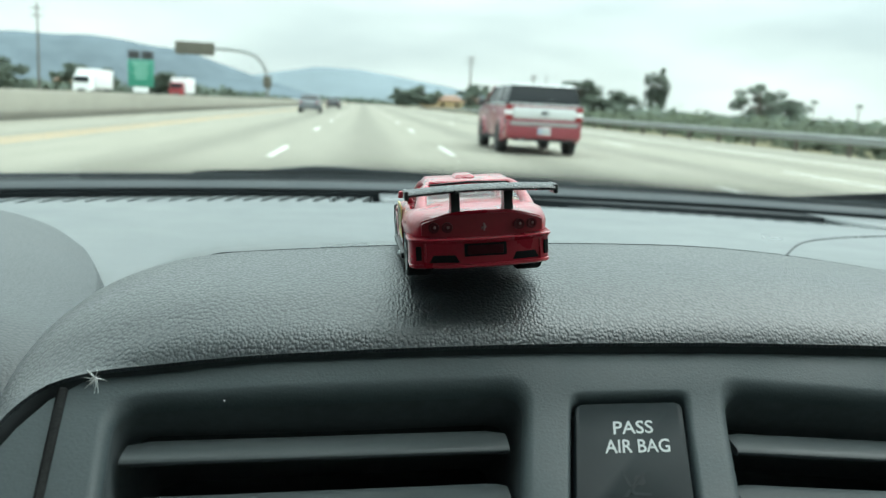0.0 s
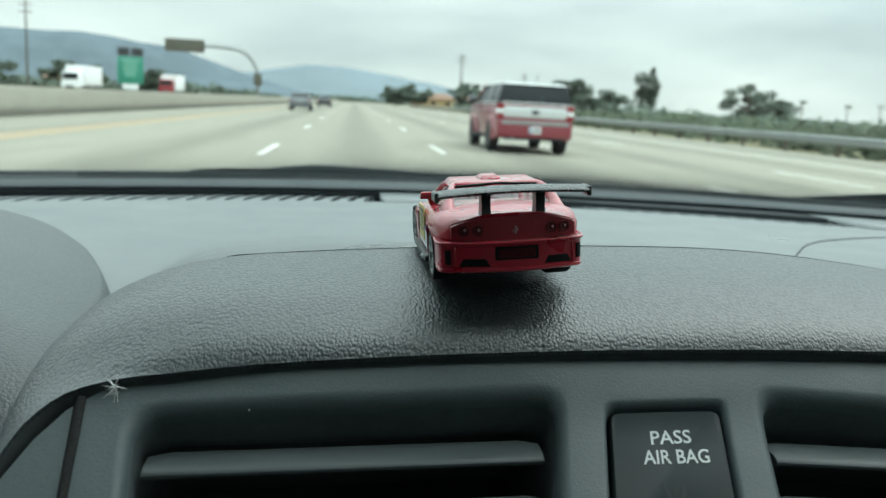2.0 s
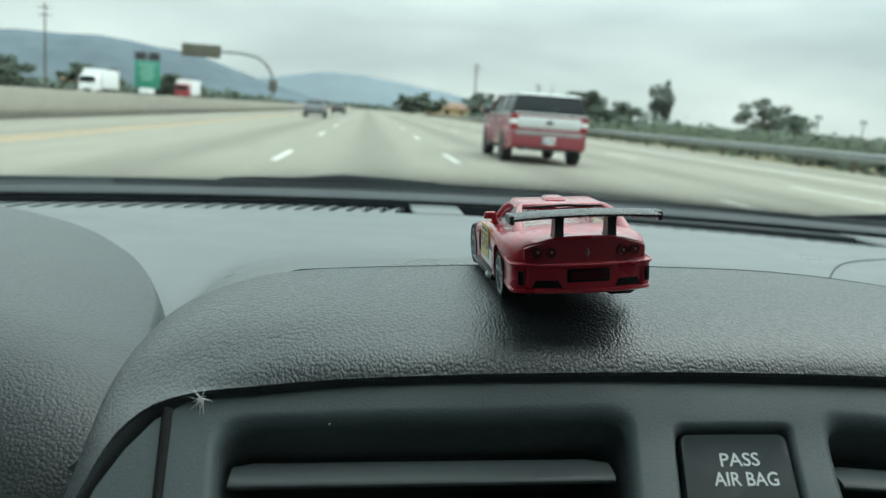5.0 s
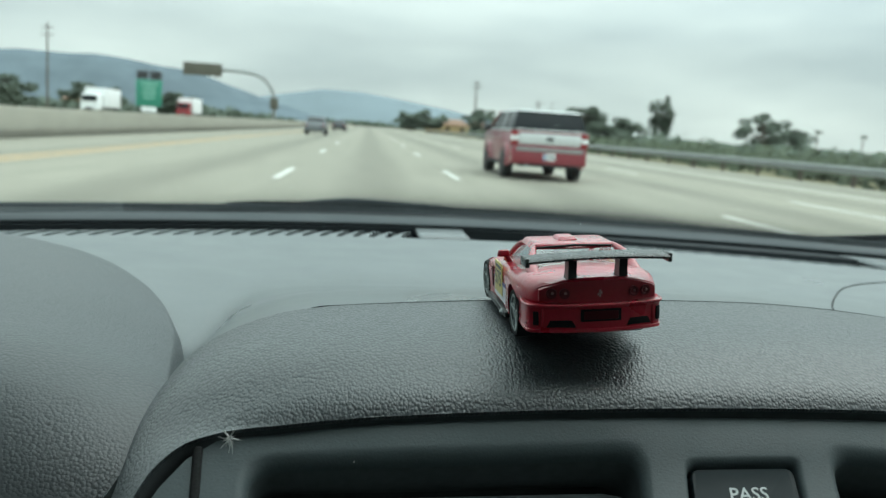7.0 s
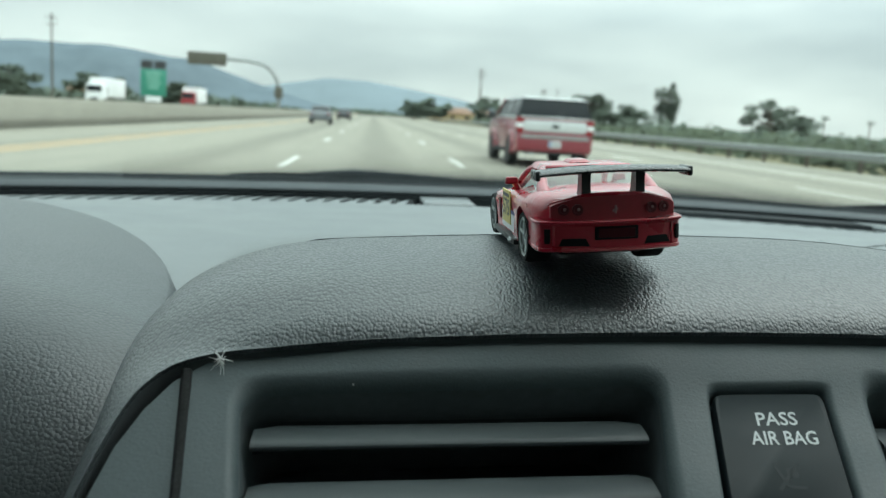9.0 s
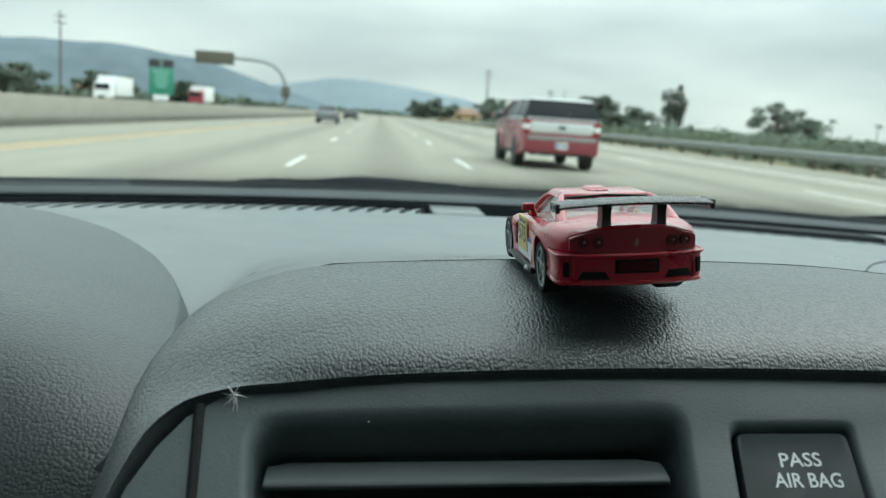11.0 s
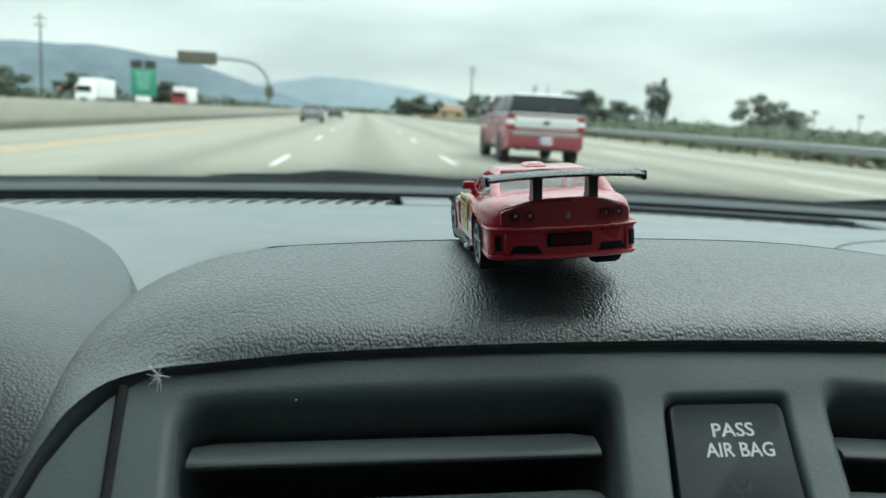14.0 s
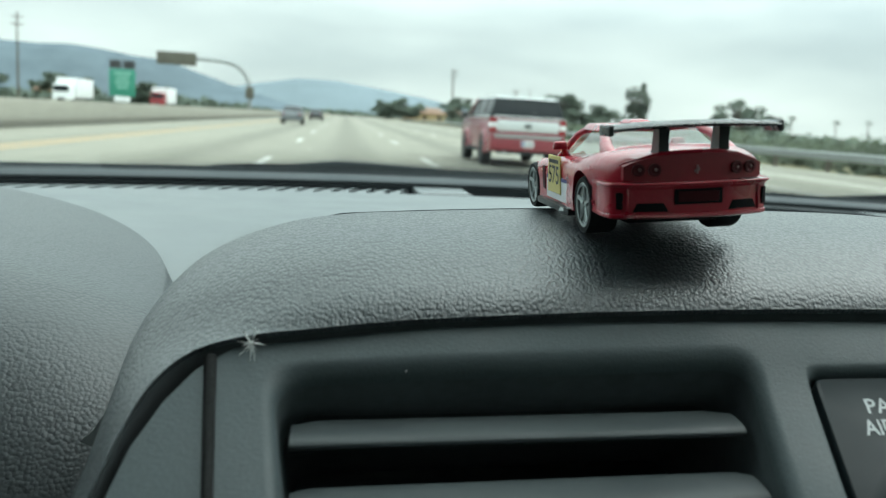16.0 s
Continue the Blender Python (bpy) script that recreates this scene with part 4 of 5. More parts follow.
    bump = loft([bumper_ring(0.8, -0.03, 5.1), bumper_ring(0.1, -0.005, 5.4), bumper_ring(0.05, 0.0, 6.4), bumper_ring(0.15, -0.002, 8.4), bumper_ring(0.1, 0.0, 10.7), bumper_ring(-0.25, 0.010, 11.1), bumper_ring(-0.25, 0.010, 11.7), bumper_ring(1.2, -0.05, 12.0)], False, False)
    solid(part("rear_bumper", bump, M_RED, toy), 0.9)
    lipb = loft([bumper_ring(0.3, -0.02, 5.1), bumper_ring(-0.25, 0.005, 5.4), bumper_ring(-0.2, 0.005, 6.0), bumper_ring(0.4, -0.02, 6.3)], False, False)
    solid(part("bumper_lip", lipb, M_RED, toy), 0.4)
    # the polished upper edge of the bumper
    part("bumper_edge", tube(densify([(x * 1.01, y - 0.30, 11.62) for x, y in BP[1:14]], 60), 0.34, 10), M_RED, toy)
    # no holes are cut: black blocks give the shade inside the bumper openings
    for cx, w, z, h, m in ((0.2, 9.4, 9.2, 2.9, M_RUBBER), (-8.8, 6.8, 7.3, 1.7, M_RUBBER), (9.3, 6.4, 7.3, 1.7, M_RUBBER)):
        y = lerp_curve([(x, y) for x, y in BP[3:12]], cx) + 0.46
        o = box(w, 0.8, h, (0, 0, 0), 0.12, 2, (1.0 if abs(cx) < 1 else 0.72, 1))
        o.transform(Matrix.Translation((cx, y - 0.05, z)) @ Euler((0, 0, radians(1.27 * cx))).to_matrix().to_4x4())
        op = part("bumper_opening", o, m, toy, "near-flush dark block standing for a shaded opening")
        if abs(cx) < 1:
            part("opening_panel", box(w - 1.4, 0.3, h - 0.9, (cx, y - 0.42, z), 0.1, 1), M_PLATE, op)
    # corner ducts likewise, dark blocks in place of shaded hollows
    for x, y, a in ((-14.35, -18.40, -22), (14.15, -18.0, 36)):
        o = box(1.3, 0.8, 3.2, (0, 0, 0), 0.15, 2)
        o.transform(Matrix.Translation((x, y, 8.6)) @ Euler((0, 0, radians(a))).to_matrix().to_4x4())
        duct = part("side_duct", o, M_RUBBER, toy, "dark block standing for the shaded duct in the bumper corner")
        rib = -1 if x < 0 else 1
        part("duct_rib", box(0.5, 0.7, 4.9, (x - rib * 1.35, y - (0.45 if x < 0 else 0.75), 8.5), 0.2, 2), M_RED, duct, "raised red rib beside the duct")
    # wing on two posts
    prof = [(-3.3, -0.60), (-3.35, -0.20), (-3.0, 0.10), (-1.4, 0.36), (0.8, 0.44), (2.6, 0.38), (3.4, 0.15), (1.6, -0.15), (-1.2, -0.45), (-3.0, -0.75)]
    rings = []
    for x in steps(-16.4, 16.0, 18):
        z = 22.1 + 0.6 * (1 - (x / 16.4) ** 2)
        rings.append([(x, -17.6 + a, z + b) for a, b in prof])
    wing = part("rear_wing", loft(rings), M_WING, toy, "black plastic rear wing", 40)
    for s in (-1, 1):
        part("end_plate", box(1.0, 5.8, 2.1, (s * 16.4 - 0.2, -17.6, 21.65), 0.42, 3), M_WING, wing)
        part("wing_post", loft([[(s * 5.9 + a * 1.45, b, 16.5) for a, b in ((-1, -18.7), (1, -18.7), (1, -14.4), (-1, -14.4))],
                                [(s * 5.9 + a * 1.0, b, 17.6) for a, b in ((-1, -18.5), (1, -18.5), (1, -14.9), (-1, -14.9))],
                                [(s * 5.9 + a * 0.95, b, 20.0) for a, b in ((-1, -18.5), (1, -18.5), (1, -15.3), (-1, -15.3))],
                                [(s * 5.9 + a * 1.1, b, 22.4) for a, b in ((-1, -18.7), (1, -18.7), (1, -16.2), (-1, -16.2))]]), M_TOYBLACK, wing)
    # chassis, sills, decals
    part("chassis", box(19.0, 62.0, 3.0, (0, 21.0, 4.3), 0.6), M_TOYBLACK, toy, "black plastic base")
    for s in (-1, 1):
        part("side_sill", box(3.4, 26.5, 1.5, (s * 15.0, 20.5, 3.1), 0.4, 2), M_TOYBLACK, toy)
        part("exhaust", tube([(s * 15.4, 9.0, 3.2), (s * 16.6, 12.5, 2.9)], 0.8, 8), M_CHROME, toy)
        part("white_decal", box(0.5, 17.0, 4.6, (s * 15.25, 20.5, 6.6), 0.1, 1), M_WHITE, toy, "white lower side stripe")
        part("blue_decal", box(0.5, 17.0, 0.9, (s * 15.3, 20.5, 9.2), 0.1, 1), M_BLUE, toy)
        num = box(0.4, 11.0, 8.6, (s * 15.48, 22.0, 10.1), 0.12, 1, (1, 0.86))
        pl = part("number_decal", num, M_YELLOW, toy, "yellow door square with dark figures")
        part("stripe", box(0.3, 7.4, 0.9, (s * 15.62, 22.0, 13.1), 0.05, 1), M_TOYBLACK, pl)
        me = text_mesh("575")
        for v in me.vertices:
            v.co = Vector((s * 15.75, 22.0 + s * (v.co.x - 0.5) * 8.4, 7.9 + v.co.y * 4.2))
        me.materials.append(M_TOYBLACK)
        fig = new("figures", me)
        fig.parent = pl
        # a dark block gives the shade of the hollow behind the front wheel
        part("side_vent", box(0.5, 3.2, 5.6, (s * 15.35, 31.6, 8.6), 0.15, 1, (1, 0.7)), M_PLATE, toy, "dark block standing for the shaded vent behind the front wheel")
        # wheels
        for y, r in ((-1.6, 5.9), (41.4, 5.7)):
            wheel = part("wheel", lathe([(-2.9, r * 0.72), (-2.9, r * 0.95), (-2.3, r), (2.3, r), (2.9, r * 0.95), (2.9, r * 0.80), (2.5, r * 0.76), (-2.0, r * 0.7)], 36), M_TYRE, toy, "black tyre with grey five-spoke rim")
            wheel.matrix_basis = pose(s * (13.3 if y < 1 else 12.9), y, r) @ (Matrix() if s > 0 else Matrix.Rotation(math.pi, 4, "Z"))
            rim = lathe([(2.0, r * 0.66), (2.7, r * 0.68), (2.85, r * 0.76), (2.7, r * 0.80), (2.3, r * 0.80)], 36)
            hub = lathe([(0.8, r * 0.22), (2.1, r * 0.20), (2.4, r * 0.12)], 16)
            join(rim, hub)
            for k in range(5):
                a = 2 * math.pi * k / 5 + 0.3
                sp = tube([(1.9, r * 0.15 * math.cos(a), r * 0.15 * math.sin(a)), (2.3, r * 0.70 * math.cos(a), r * 0.70 * math.sin(a))], [0.75, 0.6], 6)
                join(rim, sp)
            part("rim", rim, M_CHROME, wheel)
            part("brake_disc", lathe([(0.4, r * 0.66), (0.9, r * 0.66)], 24), M_TOYBLACK, wheel)
    return toy


toy_car()

# ---- lint and dust on the panel edge ----
rnd = random.Random(5)
tuft = Vector((-0.0788, -0.0122, 1.0182))
lint = bmesh.new()
for k in range(22):
    a, r = rnd.uniform(0, 2 * math.pi), rnd.uniform(0.0010, 0.0036)
    e = tuft + Vector((math.cos(a) * r * 0.8, -0.0006 - rnd.uniform(0, 0.0008), math.sin(a) * r))
    mid = tuft.lerp(e, 0.5) + Vector((rnd.uniform(-1, 1), 0, rnd.uniform(-1, 1))) * 0.0003
    join(lint, tube([tuft, mid, e], [0.00013, 0.00008, 0.00003], 4))
tagged(part("lint_tuft", lint, M_LINT), "small white tuft of lint caught in the pad joint", "lint")
for i, (p, q, r) in enumerate([(-0.0655, -0.0034, 0.00016), (-0.0530, 0.0012, 0.00016)]):
    bm = bmesh.new()
    bmesh.ops.create_icosphere(bm, subdivisions=1, radius=r)
    for v in bm.verts:
        v.co = v.co * rnd.uniform(0.6, 1.5) + on_panel(p, q, 0.0001)
    tagged(part("dust_speck", bm, M_LINT), "white dust speck on the vent panel", "dust", "dust specks")


# ---- outside: ground, road, hills ----
bm = grid(lambda u, v: (u, v, -0.06), [-4500, -600, -120, -34, -10.2, 17.2, 30, 120, 600, 4500], [-600, -60, 0, 60, 200, 600, 2000, 4800])
tagged(part("ground", bm, M_GROUND), "dry grassy flat ground beside the freeway", "ground", kind="structure")
road = tagged(part("road", box(28.2, 2600, 0.30, (3.1, 1200, -0.15)), M_ROAD), "pale worn concrete freeway with lane markings", "road", kind="structure")
tagged(part("far_carriageway", box(21.0, 2600, 0.30, (-22.2, 1200, -0.15)), M_ROAD), "pale concrete carriageway beyond the barrier", "road", kind="structure")
dash_me = None
for x, off in ((-1.72, 17.4), (2.02, 20.4), (5.72, 11.0), (9.42, 16.0)):
    for k in range(-1, 12):
        if dash_me is None:
            ob = part("lane_marking", box(0.13, 3.66, 0.012, (0, 0, 0.002), 0.003, 1), M_LINE, road)
            dash_me = ob.data
        else:
            ob = new("lane_marking", dash_me)
            ob.parent = road
        ob.matrix_basis = pose(x, off + 14.63 * k, 0.002)
for x, w, m in ((-6.70, 0.16, M_LINE_Y), (-7.15, 0.16, M_LINE_Y), (13.1, 0.15, M_LINE)):
    part("edge_line", box(w, 1500, 0.010, (x, 700, 0.003)), m, road)
prof = [(-10.85, 0.0), (-10.78, 0.10), (-10.70, 0.28), (-10.62, 0.95), (-10.98, 0.95), (-10.92, 0.28), (-11.0, 0.1), (-11.05, 0.0)]
barrier = tagged(part("median_barrier", loft([[(x, y, z) for x, z in prof] for y in [-60] + steps(0, 1400, 40)]), M_CONCRETE), "pale concrete median barrier", "barrier", kind="structure")
# the lowest 0.3 m of the barrier is a darker grey
part("barrier_foot", loft([[(x + 0.006 * (1 if x > -10.9 else -1), y, z) for x, z in ((-10.85, 0.0), (-10.78, 0.10), (-10.70, 0.30), (-10.93, 0.30), (-11.0, 0.1), (-11.05, 0.0))] for y in [-60] + steps(0, 1400, 40)]), M_FOOT, barrier, "darker lower face")


def hills(name, y, knots, mat, seed, rough):
    noise.seed_set(seed)
    xs = steps(knots[0][0], knots[-1][0], 220)
    bm = bmesh.new()
    rows = []
    for x in xs:
        h = lerp_curve(knots, x)
        h = max(2, h * (1 + rough * noise.noise(Vector((x * 0.006, seed, 0)))) + 10 * rough * noise.noise(Vector((x * 0.03, seed, 3))))
        rows.append([bm.verts.new((x, y - 260 + 20 * noise.noise(Vector((x * 0.004, 9, seed))), -5))]
                    + [bm.verts.new((x + 12 * noise.noise(Vector((x * 0.01, k, seed))), y - 240 * (1 - k / 5) + 16 * noise.noise(Vector((x * 0.006, k * 0.7, seed))), h * (k / 5) ** 0.8)) for k in range(1, 6)]
                    + [bm.verts.new((x, y + 300, -5))])
    for a, b in zip(rows, rows[1:]):
        for i in range(len(a) - 1):
            bm.faces.new((a[i], a[i + 1], b[i + 1], b[i]))
    return tagged(part(name, bm, mat, angle=80), "hazy blue-grey hills at the horizon", "hills", kind="structure")


# two ranges whose base colours carry the haze of distance
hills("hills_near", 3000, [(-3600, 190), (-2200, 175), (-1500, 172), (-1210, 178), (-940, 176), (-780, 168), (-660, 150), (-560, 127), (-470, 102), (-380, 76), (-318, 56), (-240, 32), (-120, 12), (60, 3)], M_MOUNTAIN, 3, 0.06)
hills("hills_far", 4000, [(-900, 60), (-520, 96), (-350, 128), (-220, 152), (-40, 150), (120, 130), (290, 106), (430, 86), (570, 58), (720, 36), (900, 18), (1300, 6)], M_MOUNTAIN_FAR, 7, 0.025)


# ---- plants ----
def leaf_cloud(bm, centre, radii, count, size, rnd):
    for _ in range(count):
        while True:
            p = Vector((rnd.uniform(-1, 1), rnd.uniform(-1, 1), rnd.uniform(-1, 1)))
            if 0.25 < p.length < 1:
                break
        c = Vector(centre) + Vector((p.x * radii[0], p.y * radii[1], p.z * radii[2]))
        a = Vector((rnd.uniform(-1, 1), rnd.uniform(-1, 1), rnd.uniform(-0.6, 0.6))).normalized()
        b = a.orthogonal().normalized()
        s = size * rnd.uniform(0.6, 1.4)
        bm.faces.new([bm.verts.new(c + a * s), bm.verts.new(c + b * s * 0.55), bm.verts.new(c - a * s), bm.verts.new(c - b * s * 0.55)])


def tree(place, height, spread, seed, label, trunk_share=0.4, clumps=9, leaf=0.28, mat=None):
    rnd = random.Random(seed)
    t = empty("tree", pose(*place), label, "tree", "roadside trees")
    lean = rnd.uniform(-0.04, 0.04) * height
    bm = tube([(0, 0, -0.2), (lean * 0.3, 0, height * 0.25), (lean, 0, height * 0.55), (lean * 1.3, 0, height * 0.88)], [height * 0.035, height * 0.026, height * 0.017, height * 0.005], 8)
    crown = bmesh.new()
    half = height * (1 - trunk_share) / 2
    mid = height * trunk_share + half
    for k in range(int(clumps * 1.7)):
        a, b = rnd.uniform(0, 2 * math.pi), math.asin(rnd.uniform(-0.9, 0.95))
        r = rnd.uniform(0.40, 0.98)
        tip = Vector((lean + spread * r * math.cos(b) * math.cos(a), spread * r * math.cos(b) * math.sin(a), mid + half * r * math.sin(b)))
        foot = min(tip.z * 0.75, height * 0.8)
        join(bm, tube([(lean * foot / height, 0, foot), tip * 0.55 + Vector((lean * 0.3, 0, foot * 0.42)), tip], [height * 0.012, height * 0.008, height * 0.003], 5))
        c = rnd.uniform(0.17, 0.34)
        leaf_cloud(crown, tip, (spread * c, spread * c, half * c * rnd.uniform(0.7, 1.2)), 120, leaf * 0.8, rnd)
    part("trunk", bm, M_BARK, t)
    part("crown", crown, mat or M_LEAF, t)
    return t


tree((34.0, 135, 0), 6.6, 4.4, 11, "broad dark green roadside tree with an uneven crown", 0.12, 22, 0.34)
tree((42.0, 140, 0), 5.0, 4.6, 12, "broad dark green roadside tree behind the rail", 0.06, 22, 0.32)
tree((53.0, 150, 0), 10.5, 2.4, 13, "tall thin roadside tree with open tufts of leaves", 0.15, 14, 0.30)
tree((26.0, 190, 0), 6.0, 4.6, 14, "low rounded tree at the freeway edge", 0.1, 16, 0.4)
tree((72.0, 150, 0), 7.8, 4.8, 15, "ragged tree beyond the shrubs", 0.10, 20, 0.32)
tree((82.0, 158, 0), 5.8, 4.2, 22, "ragged tree with gaps in its crown", 0.10, 16, 0.32)
tree((16.5, 230, 0), 6.5, 4.6, 16, "dense dark tree beside the far houses", 0.08, 16, 0.45)
tree((11.0, 235, 0), 5.5, 4.2, 17, "dense dark tree beside the far road", 0.08, 16, 0.45)
tree((-38.0, 175, 0), 5.2, 4.6, 18, "dark rounded tree beyond the barrier", 0.08, 15, 0.42)
tree((-47.0, 150, 0), 5.4, 5.0, 19, "dark rounded tree beyond the barrier", 0.08, 15, 0.42)
tree((-62.0, 150, 0), 6.0, 5.6, 20, "dark rounded tree beyond the barrier", 0.08, 16, 0.42)


def palm(place, h, seed):
    rnd = random.Random(seed)
    t = empty("palm_tree", pose(*place), "tall thin palm tree far beyond the guard rail", "palm tree", "far palms")
    lean = rnd.uniform(-0.4, 0.4)
    part("trunk", tube([(0, 0, -0.2), (lean * 0.3, 0, h * 0.4), (lean * 0.8, 0, h * 0.8), (lean, 0, h)], [0.24, 0.19, 0.16, 0.13], 8), M_BARK, t)
    for k in range(14):
        a, up = 2 * math.pi * k / 14 + rnd.uniform(-0.2, 0.2), rnd.uniform(-0.2, 0.9)
        reach, fall = rnd.uniform(1.2, 1.7), rnd.uniform(0.7, 1.3)
        d, side = Vector((math.cos(a), math.sin(a), 0)), Vector((-math.sin(a), math.cos(a), 0))
        bm = grid(lambda u, w: Vector((lean, 0, h)) + d * (reach * u) + Vector((0, 0, up * u - fall * u * u)) + side * (w * 0.26 * math.sin(math.pi * (0.08 + 0.88 * u))) - Vector((0, 0, 0.12 * abs(w))), steps(0, 1, 6), [-1, 0, 1])
        part("frond", bm, M_LEAF, t)
    return t


for px, py, ph, pseed in ((138, 250, 8.4, 41), (160, 262, 8.0, 42), (128, 264, 7.4, 43), (178, 272, 8.8, 44)):
    palm((px, py, 0), ph, pseed)


def shrubs(name, count, place, size, leaf, mat, label, seed):
    rnd = random.Random(seed)
    bm = bmesh.new()
    for _ in range(count):
        x, y = place(rnd)
        s = size * rnd.uniform(0.6, 1.4)
        leaf_cloud(bm, (x, y, s * 0.45), (s * rnd.uniform(0.9, 1.5), s * rnd.uniform(0.9, 1.6), s * 0.6), 34, leaf, rnd)
    return tagged(part(name, bm, mat), label, "shrubs", kind="stuff")


shrubs("roadside_shrubs", 420, lambda r: (r.uniform(19.0, 27.0), r.uniform(14, 150)), 1.0, 0.24, M_LEAF_DRY, "low dry green shrubs behind the guard rail", 31)
shrubs("shrub_belt", 380, lambda r: (r.uniform(26, 110), r.uniform(100, 270)), 1.9, 0.42, M_LEAF, "belt of dull green shrubs beyond the rail", 32)
shrubs("far_woods", 330, lambda r: (r.uniform(30, 260), r.uniform(280, 420)), 2.3, 1.0, M_LEAF, "far low line of trees", 33)
shrubs("median_far_trees", 330, lambda r: (r.uniform(-260, -34), r.uniform(150, 420)), 2.4, 0.9, M_LEAF, "dark line of trees beyond the far carriageway", 34)
shrubs("road_end_trees", 60, lambda r: (r.uniform(-30, 40), r.uniform(560, 760)), 3.0, 1.4, M_LEAF, "trees closing the far end of the road", 35)

# ---- guard rail ----
rail = empty("guard_rail", pose(17.4, 60, 0), "galvanised steel guard rail on posts", "guard rail", kind="structure")
w = [(0.0, 0.42), (-0.05, 0.47), (-0.05, 0.53), (0.0, 0.57), (-0.05, 0.61), (-0.05, 0.68), (0.0, 0.73), (0.01, 0.73), (0.01, 0.42)]
part("beam", loft([[(x, y - 60, z) for x, z in w] for y in steps(4, 420, 30)]), M_STEEL, rail)
post_me = None
for k in range(70):
    if post_me is None:
        ob = part("post", box(0.15, 0.10, 0.78, (0.10, 0, 0.36), 0.01, 1), M_BARK, rail)
        post_me = ob.data
    else:
        ob = new("post", post_me)
        ob.parent = rail
    ob.matrix_basis = pose(0, 6 + 3.8 * k - 60, 0)


# ---- vehicles ----
def road_wheel(parent, x, y, r, width, s):
    t = part("wheel", lathe([(-width / 2, r * 0.66), (-width / 2, r * 0.93), (-width * 0.36, r), (width * 0.36, r), (width / 2, r * 0.93), (width / 2, r * 0.66)], 26), M_BIGTYRE, parent)
    t.matrix_basis = pose(x, y, r)
    rim = lathe([(s * width * 0.30, r * 0.64), (s * width * 0.46, r * 0.66), (s * width * 0.30, r * 0.5), (s * width * 0.22, r * 0.2), (s * width * 0.4, r * 0.12), (s * width * 0.4, r * 0.02)], 20)
    part("rim", rim, M_SILVER, t)
    return t


def side_shell(profile, half, tuck, bevel):
    """Body from a side outline (y, z), narrower by tuck at the ends and the roof."""
    bm = loft([[(-half + tuck(y, z), y, z) for y, z in profile], [(half - tuck(y, z), y, z) for y, z in profile]])
    bmesh.ops.bevel(bm, geom=[e for e in bm.edges], offset=bevel, segments=2, profile=0.6, affect="EDGES")
    return bm


